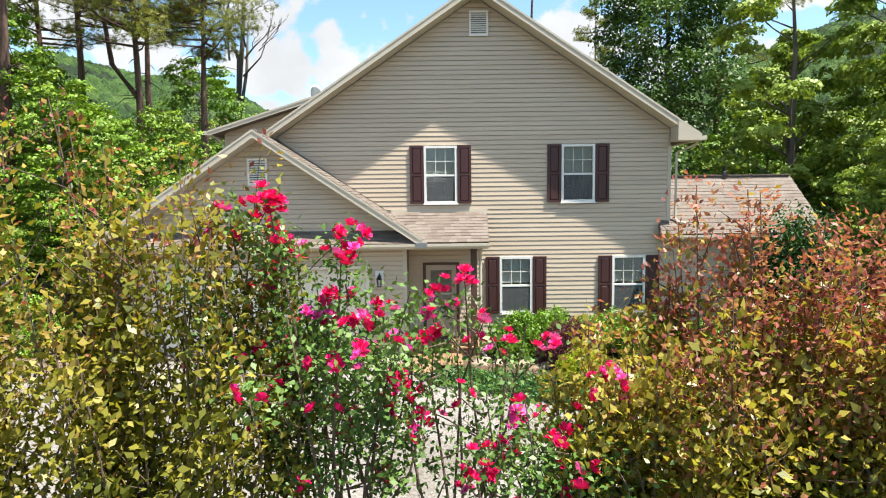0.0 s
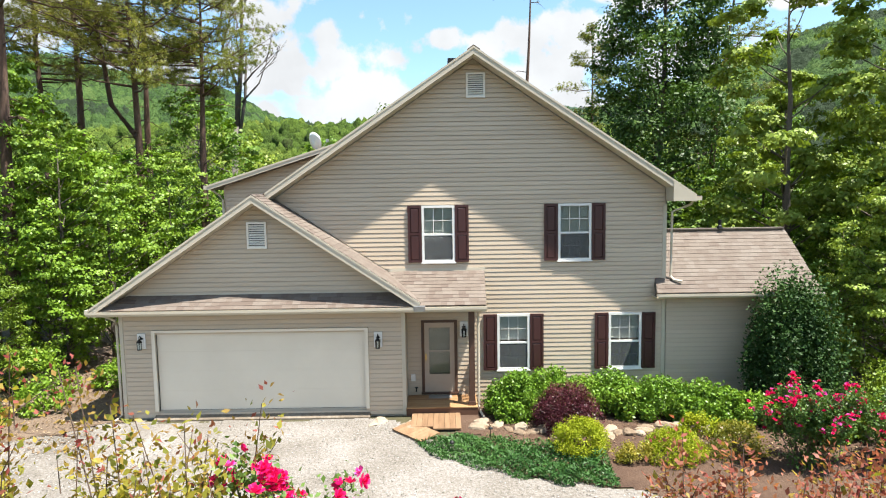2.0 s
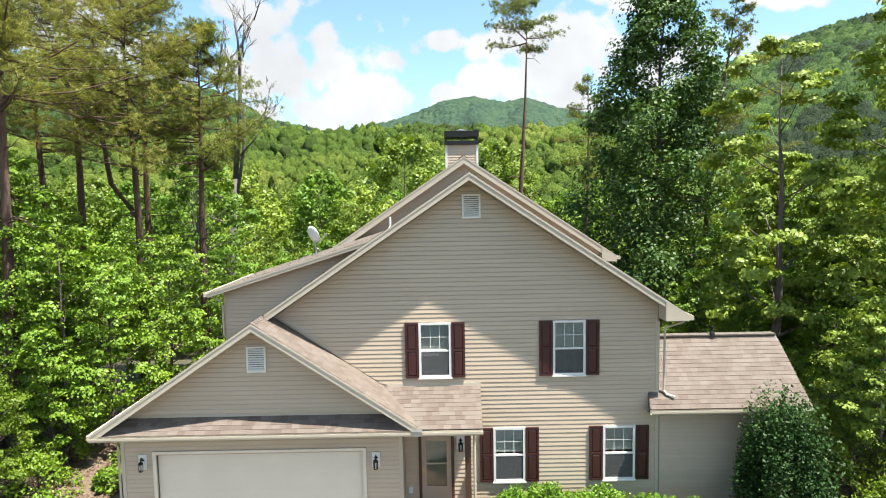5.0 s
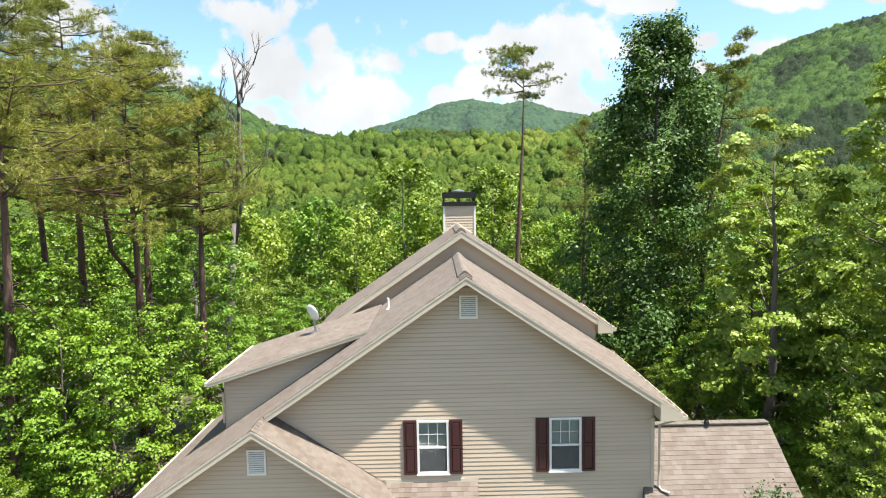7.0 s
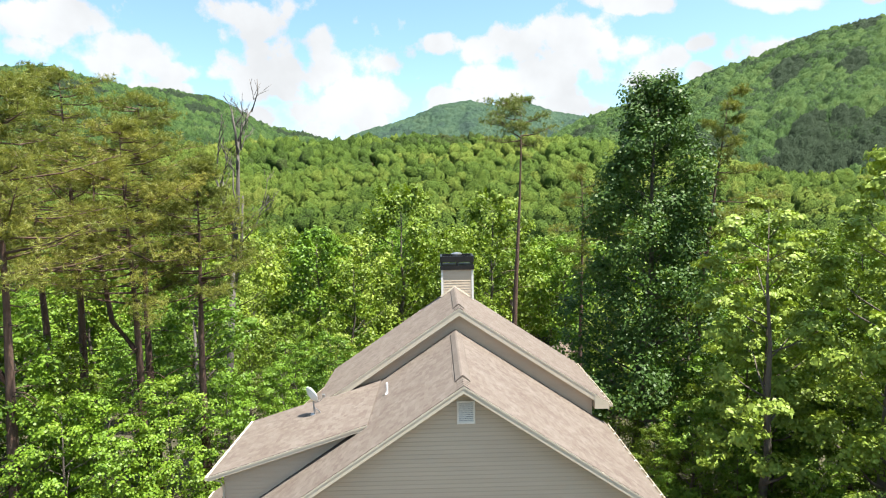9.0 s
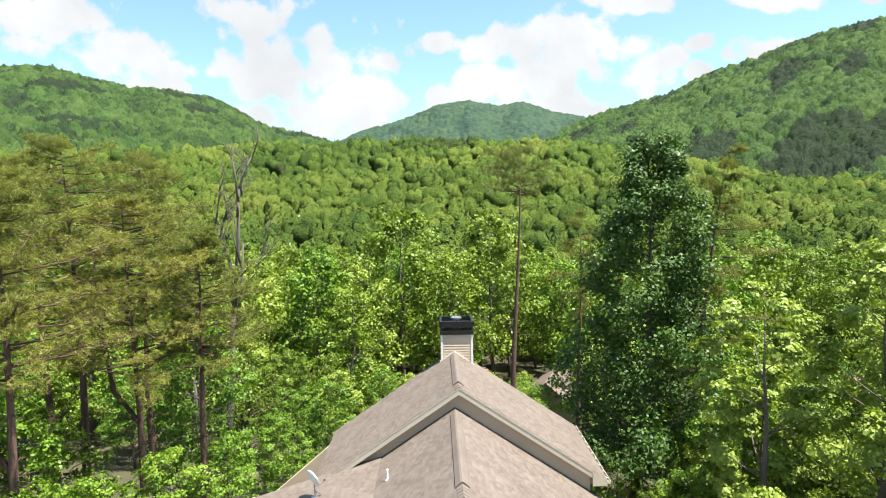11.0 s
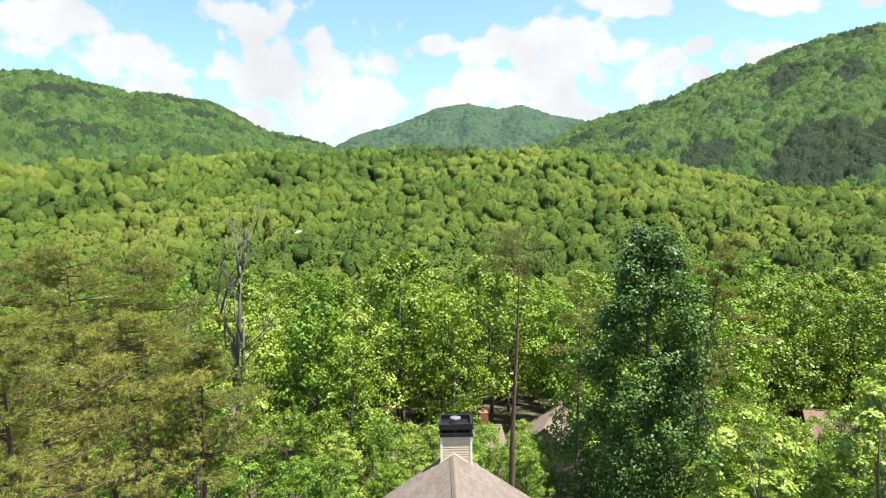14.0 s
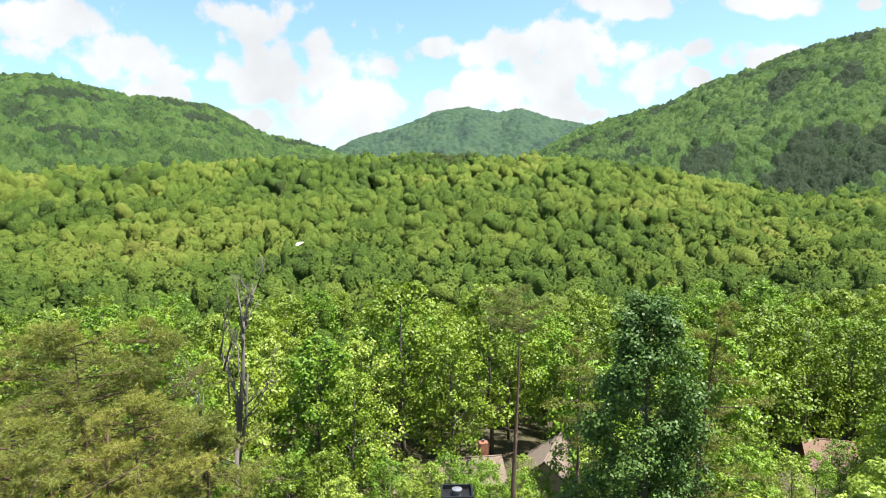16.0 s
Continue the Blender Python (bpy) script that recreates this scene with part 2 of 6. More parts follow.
M_DOOR = material("tan_door_paint", [(0.36, 0.28, 0.21), (0.43, 0.34, 0.26)], 2, 60, 0.5, 0.05)
M_INNER = material("interior_wall", [(.22, .2, .17), (.28, .26, .22)], 1, 20, 0.9, 0)
M_BLIND = material("white_blind", [(.7, .7, .67), (.8, .8, .77)], 3, 60, 0.6, 0.0)
M_GLASS = glass_material()
M_VENT = material("vent_vinyl", [(0.65, 0.6125, 0.5375), (0.75, 0.7125, 0.6375)], 2, 60, 0.5, 0.02)
M_DISH = material("grey_dish", [(0.7142, 0.7142, 0.7142), (0.8064, 0.8064, 0.8064)], 5, 60, 0.4, 0.03)
M_STEEL = material("galvanised_steel", [(.3, .3, .3), (.42, .42, .42)], 6, 60, 0.35, 0.05, metal=0.8)
M_BRASS = material("brass", [(.55, .38, .12), (.65, .47, .17)], 6, 60, 0.3, 0.0, metal=0.9)
M_BRICK = material("red_brick", [(.19, .07, .045), (.28, .115, .075)], 3, 40, 0.9, 0.3, obj=0.3)
M_CONC = material("concrete", [(0.1512, 0.1411, 0.126), (0.2117, 0.1966, 0.1764)], 1.5, 40, 0.9, 0.3)
M_GRAVEL = material("white_gravel", [(0.0729, 0.06026, 0.04524), (0.1741, 0.1567, 0.1358), (0.2916, 0.2772, 0.2632)], 0.6, 17, 0.95, 1.0, fine_mix=0.58, dist=0.04)
M_STONE = material("gravel_stone", [(0.1267, 0.1152, 0.09792), (0.2189, 0.2074, 0.1901), (0.2995, 0.288, 0.2707)], 3, 60, 0.9, 0.3, island=0.6)
M_ROCK = material("field_stone", [(0.1555, 0.1102, 0.07254), (0.2332, 0.1836, 0.1284), (0.2981, 0.2509, 0.1897)], 2, 18, 0.95, 0.7, obj=0.4, dist=0.03)
M_MULCH = material("bark_mulch", [(0.0378, 0.0189, 0.0108), (0.0702, 0.0378, 0.0216), (0.1188, 0.0756, 0.0486)], 1.4, 24, 0.97, 0.9, fine_mix=0.6, dist=0.04)
M_DIRT = material("bare_soil", [(0.09072, 0.05998, 0.03888), (0.1512, 0.1058, 0.07128), (0.2117, 0.1588, 0.1134)], 0.9, 26, 0.97, 1.0, fine_mix=0.55, dist=0.05)
M_FLOOR = material("forest_ground", [(0.0252, 0.0288, 0.01008), (0.054, 0.04896, 0.02016), (0.0864, 0.072, 0.036)], 0.25, 7, 0.97, 0.8, dist=0.08)
M_BARK = material("grey_bark", [(0.0504, 0.0396, 0.03024), (0.1008, 0.0828, 0.0648), (0.144, 0.1224, 0.1008)], 3, 26, 0.95, 0.9, stretch=(1, 1, 0.25), dist=0.04)
M_PBARK = material("pine_bark", [(0.0432, 0.0252, 0.01872), (0.0936, 0.054, 0.03744), (0.1368, 0.0864, 0.0612)], 3, 22, 0.95, 0.9, stretch=(1, 1, 0.3), dist=0.04)
M_DEAD = material("weathered_dead_wood", [(0.0546, 0.0446, 0.0372), (0.0992, 0.0868, 0.0744), (0.1488, 0.1339, 0.119)], 3, 26, 0.95, 0.7, stretch=(1, 1, 0.25), dist=0.03)
M_TWIG = material("shrub_stem", [(0.072, 0.0432, 0.0288), (0.144, 0.1008, 0.072)], 4, 40, 0.9, 0.3)
L_GREEN = leaf_material("broad_leaf", [(0.07127, 0.1182, 0.007934), (0.1187, 0.1826, 0.01315), (0.1979, 0.2524, 0.0198)])
L_BRIGHT = leaf_material("spring_leaf", [(0.07132, 0.145, 0.00944), (0.1236, 0.2196, 0.01684), (0.2091, 0.29, 0.02689)])
L_YELLOW = leaf_material("young_leaf", [(0.1379, 0.2023, 0.02299), (0.2207, 0.2943, 0.04138), (0.3126, 0.3678, 0.08276)])
L_DARK = leaf_material("glossy_dark_leaf", [(0.02835, 0.06126, 0.01072), (0.0472, 0.0988, 0.01687), (0.08854, 0.1482, 0.02683)], rough=0.5, through=0.2, spec=0.25)
L_PINE = leaf_material("pine_needle", [(0.08387, 0.1075, 0.01873), (0.1602, 0.179, 0.03288), (0.2595, 0.2507, 0.05288)], through=0.35, patch=0.5)
# haze is put into the next two leaf colours as added blue
L_FAR = canopy_material("woodland_crown", [(0.04214, 0.04199, 0.0203), (0.04214, 0.07751, 0.01299), (0.07996, 0.1293, 0.0203), (0.1305, 0.1713, 0.02843), (0.181, 0.1875, 0.04468)], 1.5, 1.6, 0.28, 0.8)
L_MTN = canopy_material("mountain_wood", [(0.02134, 0.03484, 0.01736), (0.02986, 0.06109, 0.01736), (0.04698, 0.08727, 0.02218), (0.06606, 0.1047, 0.02966)], 0.3, 4.0, 0.6, 1.6)
# haze over the distant ridge is mixed into these blue-green colours
L_HAZE = canopy_material("haze_blue_wood", [(0.02429, 0.04419, 0.03372), (0.03535, 0.06631, 0.03986), (0.05302, 0.08398, 0.04599)], 0.12, 5.0, 0.3)
L_HEDGE = leaf_material("hedge_leaf", [(0.08003, 0.1639, 0.01505), (0.1334, 0.2403, 0.02508), (0.2268, 0.3277, 0.0418)], patch=2.0, rough=0.4, spec=0.25)
L_HOLLY = leaf_material("holly_leaf", [(0.01596, 0.0399, 0.00988), (0.03192, 0.0741, 0.0168), (0.0627, 0.1197, 0.02964)], rough=0.55, through=0.12, spec=0.2, patch=2.0)
L_PLUM = leaf_material("plum_leaf", [(0.0304, 0.00608, 0.01064), (0.0646, 0.01368, 0.02128), (0.1292, 0.038, 0.0456)], patch=3.0, rough=0.4)
L_GOLD = leaf_material("golden_leaf", [(0.1215, 0.1727, 0.008526), (0.2188, 0.2636, 0.01421), (0.3241, 0.3454, 0.02487)], patch=3.0, spec=0.1)
L_JUNI = leaf_material("juniper_leaf", [(0.02052, 0.06384, 0.01383), (0.0399, 0.1064, 0.02174), (0.0684, 0.149, 0.03458)], patch=2.0, through=0.15)
L_OLIVE = leaf_material("olive_shrub_leaf", [(0.07685, 0.09107, 0.01099), (0.1664, 0.1713, 0.02363), (0.3201, 0.2784, 0.04326), (0.4865, 0.3962, 0.08644)], patch=4.0, rough=0.4, spec=0.4, through=0.45)
L_RUST = leaf_material("rusty_new_leaf", [(0.1368, 0.05244, 0.0209), (0.2554, 0.1661, 0.03762), (0.3648, 0.2884, 0.06688)], patch=4.0, rough=0.4, spec=0.25, through=0.45)
L_PINK = leaf_material("pink_new_leaf", [(0.19, 0.038, 0.0342), (0.2736, 0.076, 0.0646), (0.3192, 0.1444, 0.0836)], patch=4.0, rough=0.4, spec=0.2, through=0.45)
L_ROSE = leaf_material("rose_leaf", [(0.0418, 0.095, 0.01672), (0.076, 0.1444, 0.0266), (0.1292, 0.2052, 0.0494)], patch=4.0, rough=0.45)
M_PETAL = leaf_material("crimson_petal", [(0.442, 0.00204, 0.05569), (0.612, 0.00408, 0.1034), (0.697, 0.0136, 0.175)], patch=6.0, through=0.25, obj=0.3)
M_PETAL2 = leaf_material("magenta_petal", [(0.527, 0.017, 0.2125), (0.663, 0.051, 0.357), (0.7225, 0.187, 0.4675)], patch=6.0, through=0.25, obj=0.3)
M_ROOF2 = material("brown_shingle", [(0.09792, 0.07344, 0.05508), (0.1652, 0.1285, 0.101)], 1.5, 20, 0.95, 0.4)
M_ROOF3 = material("russet_roof", [(0.1175, 0.07099, 0.04896), (0.1567, 0.09792, 0.06854)], 1.0, 20, 0.9, 0.3)

# ---- mesh tools ----


class Shape:
    """Collects vertices and faces of one mesh."""

    def __init__(self):
        self.v, self.f = [], []

    def add(self, verts, faces):
        k = len(self.v)
        self.v.extend(tuple(p) for p in verts)
        self.f.extend(tuple(i + k for i in f) for f in faces)
        return self

    def box(self, x0, y0, z0, x1, y1, z1):
        return self.add([(x0, y0, z0), (x1, y0, z0), (x1, y1, z0), (x0, y1, z0), (x0, y0, z1), (x1, y0, z1), (x1, y1, z1), (x0, y1, z1)],
                        [(0, 3, 2, 1), (4, 5, 6, 7), (0, 1, 5, 4), (1, 2, 6, 5), (2, 3, 7, 6), (3, 0, 4, 7)])

    def slab(self, quad, thick):
        """A quad given counter-clockwise from outside, with thickness behind it."""
        q = [Vector(p) for p in quad]
        n = (q[1] - q[0]).cross(q[-1] - q[0]).normalized() * thick
        k = len(q)
        return self.add(q + [p - n for p in q], [tuple(range(k)), tuple(range(2 * k - 1, k - 1, -1))] +
                        [(i, i + k, (i + 1) % k + k, (i + 1) % k) for i in range(k)])

    def prism(self, poly, y0, y1):
        """A polygon of (x, z), clockwise or not, drawn out from y0 to y1."""
        k = len(poly)
        return self.add([(x, y0, z) for x, z in poly] + [(x, y1, z) for x, z in poly],
                        [tuple(range(k)), tuple(range(2 * k - 1, k - 1, -1))] + [(i, i + k, (i + 1) % k + k, (i + 1) % k) for i in range(k)])

    def tube(self, pts, radii, seg=7):
        pts = [Vector(p) for p in pts]
        verts, faces = [], []
        for i, p in enumerate(pts):
            d = (pts[min(i + 1, len(pts) - 1)] - pts[max(i - 1, 0)]).normalized()
            a = d.orthogonal().normalized() if abs(d.z) < 0.9 else d.cross(Vector((0, 1, 0))).normalized()
            b = d.cross(a)
            r = radii[i] if hasattr(radii, "__len__") else radii
            verts += [p + (a * math.cos(t) + b * math.sin(t)) * r for t in (2 * math.pi * j / seg for j in range(seg))]
        for i in range(len(pts) - 1):
            faces += [(i * seg + j, i * seg + (j + 1) % seg, (i + 1) * seg + (j + 1) % seg, (i + 1) * seg + j) for j in range(seg)]
        faces += [tuple(range(seg))[::-1], tuple(range((len(pts) - 1) * seg, len(pts) * seg))]
        return self.add(verts, faces)

    def lathe(self, profile, centre=(0, 0, 0), seg=12):
        cx, cy, cz = centre
        verts = [(cx + r * math.cos(2 * math.pi * j / seg), cy + r * math.sin(2 * math.pi * j / seg), cz + z) for r, z in profile for j in range(seg)]
        faces = [(i * seg + j, i * seg + (j + 1) % seg, (i + 1) * seg + (j + 1) % seg, (i + 1) * seg + j) for i in range(len(profile) - 1) for j in range(seg)]
        faces += [tuple(range(seg))[::-1], tuple(range((len(profile) - 1) * seg, len(profile) * seg))]
        return self.add(verts, faces)

    def mesh(self, name, mat, smooth=False, bevel=0.0):
        me = bpy.data.meshes.new(name)
        me.from_pydata(self.v, [], self.f)
        bm = bmesh.new()
        bm.from_mesh(me)
        if len(self.f) < 20000:
            bmesh.ops.recalc_face_normals(bm, faces=bm.faces)
        if bevel:
            bmesh.ops.bevel(bm, geom=bm.edges[:], offset=bevel, segments=2, affect="EDGES", profile=0.6)
        bm.to_mesh(me)
        bm.free()
        me.materials.append(mat)
        if smooth:
            me.shade_smooth()
        return me


def part(name, shape, mat, parent=None, label="", smooth=False, bevel=0.0):
    """One mesh object, kept in world metres, under a thing or a part."""
    me = shape if isinstance(shape, bpy.types.Mesh) else shape.mesh(name, mat, smooth, bevel)
    ob = new(name, me)
    if parent is not None:
        ob.parent = parent
        if parent.parent is None:
            ob.matrix_parent_inverse = Matrix.Translation(-parent.location)
    return tagged(ob, label)


def thing(name, at, label, category, group="", kind=""):
    ob = new(name)
    ob.empty_display_size = 0.2
    ob.location = at
    return tagged(ob, label, category, group, kind)


def local(name, me, parent, label=""):
    """A part whose mesh is drawn round its parent's origin."""
    ob = new(name, me)
    ob.parent = parent
    return tagged(ob, label)


def raw_mesh(name, verts, quads, mat):
    me = bpy.data.meshes.new(name)
    nv, nq = len(verts), len(quads)
    me.vertices.add(nv), me.loops.add(nq * 4), me.polygons.add(nq)
    me.vertices.foreach_set("co", np.ascontiguousarray(verts, dtype=np.float32).ravel())
    me.loops.foreach_set("vertex_index", np.ascontiguousarray(quads, dtype=np.int32).ravel())
    me.polygons.foreach_set("loop_start", np.arange(0, nq * 4, 4, dtype=np.int32))
    me.materials.append(mat)
    me.update(calc_edges=True)
    me.validate()
    return me


def leaf_mesh(name, pts, size, mat, rng, aspect=0.6, up=0.5, along=None, fold=0.0, face=None):
    """Pointed leaves, one four-cornered blade a point; size: length of each; along: direction of growth; face: where the blades turn."""
    n = len(pts)
    nor = rng.normal(size=(n, 3))
    nor /= np.linalg.norm(nor, axis=1)[:, None]
    if face is not None:
        nor = nor * .5 + face
    nor[:, 2] = nor[:, 2] + up
    nor /= np.linalg.norm(nor, axis=1)[:, None] + 1e-9
    t = rng.normal(size=(n, 3)) if along is None else along + rng.normal(size=(n, 3)) * 0.45
    a = t - nor * (t * nor).sum(1)[:, None]
    a /= np.linalg.norm(a, axis=1)[:, None] + 1e-9
    b = np.cross(nor, a)
    s = np.broadcast_to(np.asarray(size, dtype=float), (n,))[:, None] * rng.uniform(0.65, 1.25, (n, 1))
    v = np.empty((n, 4, 3))
    v[:, 0], v[:, 2] = pts - a * s * 0.5, pts + a * s * 0.5
    lift = nor * s * fold
    v[:, 1], v[:, 3] = pts + b * s * aspect * 0.5 - a * s * 0.08 + lift, pts - b * s * aspect * 0.5 - a * s * 0.08 + lift
    return raw_mesh(name, v.reshape(-1, 3), np.arange(n * 4).reshape(n, 4), mat)


def ball(rng, n, centre, radius, flat=1.0):
    p = rng.normal(size=(n, 3))
    p /= np.linalg.norm(p, axis=1)[:, None]
    p *= rng.uniform(0.25, 1, (n, 1)) ** 0.5 * radius
    p[:, 2] *= flat
    return p + centre


# ---- land ----
EYE_TOP = 26.4


def smooth(t):
    t = np.clip(t, 0, 1)
    return t * t * (3 - 2 * t)


def land(x, y):
    """Height of the ground: level yard, bank in front, wooded fall behind, hills round the valley."""
    x, y = np.asarray(x, dtype=float), np.asarray(y, dtype=float)
    r = np.hypot(x, y)
    z = -0.3 + 1.3 * smooth((8.0 - y) / 3.5) - 7.5 * smooth((y - 27) / 40) - 1.2 * smooth((x - 11) / 10) * smooth((y - 12) / 10)
    z = z + 0.35 * smooth((-11 - x) / 8) + 0.06 * np.sin(x * 0.9 + 1.3) * np.sin(y * 0.7) * smooth((np.abs(x + 1) - 9) / 4)
    ahead = np.maximum(y, 0.35 * r + 1e-6)
    u = x / ahead
    near = np.interp(u, [-0.9, -0.75, -0.3, 0.0, 0.3, 0.45, 0.6, 0.8], [.05, .055, .070, .076, .062, .032, -.005, -.02])
    mid = np.interp(u, [-1.2, -0.74, -0.62, -0.49, -0.43, -0.36, -0.27, -0.17, -0.1, 0.0, 0.1, 0.2, 0.24, 0.33, 0.39, 0.45, 0.555, 0.585, 0.66, 0.74, 1.2],
                    [.2, .221, .217, .178, .176, .162, .116, .09, .065, .04, .04, .095, .116, .142, .157, .186, .22, .235, .256, .272, .285])
    far = np.interp(u, [-0.5, -0.17, -0.13, -0.04, 0.006, 0.06, 0.11, 0.147, 0.2, 0.25, 0.4], [.05, .085, .106, .130, .149, .156, .146, .153, .135, .125, .08])
    zn, zm, zf = EYE_TOP + near * ahead * 480 / np.maximum(r, 1) - 15, EYE_TOP + mid * ahead * 1400 / np.maximum(r, 1) - 14, EYE_TOP + far * ahead * 2800 / np.maximum(r, 1) - 14
    rr = [80, 110, 200, 330, 480, 600, 900, 1400, 1900, 2800, 3600, 4700]
    lv = [z, np.full_like(z, -12.0), -8 + 0.08 * zn, -4 + 0.45 * zn, zn, zn - 6, 0.4 * zm + 0.3 * zn, zm, 0.55 * zm, zf, 0.5 * zf, np.full_like(z, 40.0)]
    out = z.copy()
    for i in range(len(rr) - 1):
        t = (r - rr[i]) / (rr[i + 1] - rr[i])
        out = np.where(r >= rr[i], lv[i] + (lv[i + 1] - lv[i]) * smooth(t), out)
    wob = np.sin(x * 0.013 + 2) * np.cos(y * 0.011) + 0.5 * np.sin(x * 0.031 + y * 0.027)
    return out + wob * np.clip((r - 150) / 300, 0, 3.0)


def lz(x, y):
    return float(land(np.array([x]), np.array([y]))[0])


def build_ground():
    radii = np.concatenate([np.concatenate([[0.01], np.linspace(0.4, 45, 90)]), 45 * (4700 / 45) ** (np.arange(1, 131) / 130)])
    na = 400
    ang = np.arange(na) * 2 * math.pi / na
    x, y = np.outer(radii, np.sin(ang)), np.outer(radii, np.cos(ang))
    v = np.stack([x, y, land(x, y)], -1).reshape(-1, 3)
    v = np.vstack([v, [[0, 0, lz(0, 0)]]])
    i, j = np.meshgrid(np.arange(len(radii) - 1), np.arange(na), indexing="ij")
    q = np.stack([i * na + j, (i + 1) * na + j, (i + 1) * na + (j + 1) % na, i * na + (j + 1) % na], -1).reshape(-1, 4)
    me = raw_mesh("ground", v, q[:, ::-1], M_FLOOR)
    me.shade_smooth()
    tagged(new("ground", me), "brown and green woodland ground falling into a valley", "ground", kind="structure")


build_ground()


def patch_sheet(name, outline, lift, mat, label, step=0.5):
    """A sheet that follows the ground inside an outline function(x, y) -> bool over a grid."""
    x0, y0, x1, y1, inside = outline
    nx, ny = int((x1 - x0) / step) + 1, int((y1 - y0) / step) + 1
    gx, gy = np.meshgrid(np.linspace(x0, x1, nx), np.linspace(y0, y1, ny), indexing="ij")
    v = np.stack([gx, gy, land(gx, gy) + lift], -1).reshape(-1, 3)
    q = []
    for i in range(nx - 1):
        for j in range(ny - 1):
            if inside((gx[i, j] + gx[i + 1, j]) / 2, (gy[i, j] + gy[i, j + 1]) / 2):
                q.append((i * ny + j, (i + 1) * ny + j, (i + 1) * ny + j + 1, i * ny + j + 1))
    me = raw_mesh(name, v, np.array(q), mat)
    bm = bmesh.new()
    bm.from_mesh(me)
    bmesh.ops.delete(bm, geom=[p for p in bm.verts if not p.link_faces], context="VERTS")
    bm.to_mesh(me)
    bm.free()
    return tagged(new(name, me), label, name.replace("_", " "), kind="structure")


def wave(x, k=1.0):
    return 0.18 * math.sin(x * 2.1 * k + 0.7) + 0.1 * math.sin(x * 5.3 * k)


def in_drive(x, y):
    edge = np.interp(x, [-12.5, -10.4, -8.8, -1.3, -0.6, 1.2, 3.5, 6.5, 9.5], [13.4, 14.6, 15.55, 15.55, 14.6, 12.55, 11.5, 10.8, 10.4])
    return y < edge + 0.5 * wave(x) and y > 7.2 + wave(x)


# ---- far woods ----


def pines_or_shade(x, y, chance=0.0):
    """Where the woods turn darker: loose conifer stands, and shade on the lower spur painted in as tint."""
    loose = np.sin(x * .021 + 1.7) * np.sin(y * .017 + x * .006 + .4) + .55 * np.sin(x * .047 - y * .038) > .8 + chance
    # shaded slope outlined to fit the camera's view; its shade becomes crown colour
    spur_shade = (x > .565 * y + 26 * np.sin(y * .02)) & (y > 560) & (land(x, y) + 16 < 26 + .105 * y + 14 * np.sin(x * .018))
    return loose | spur_shade


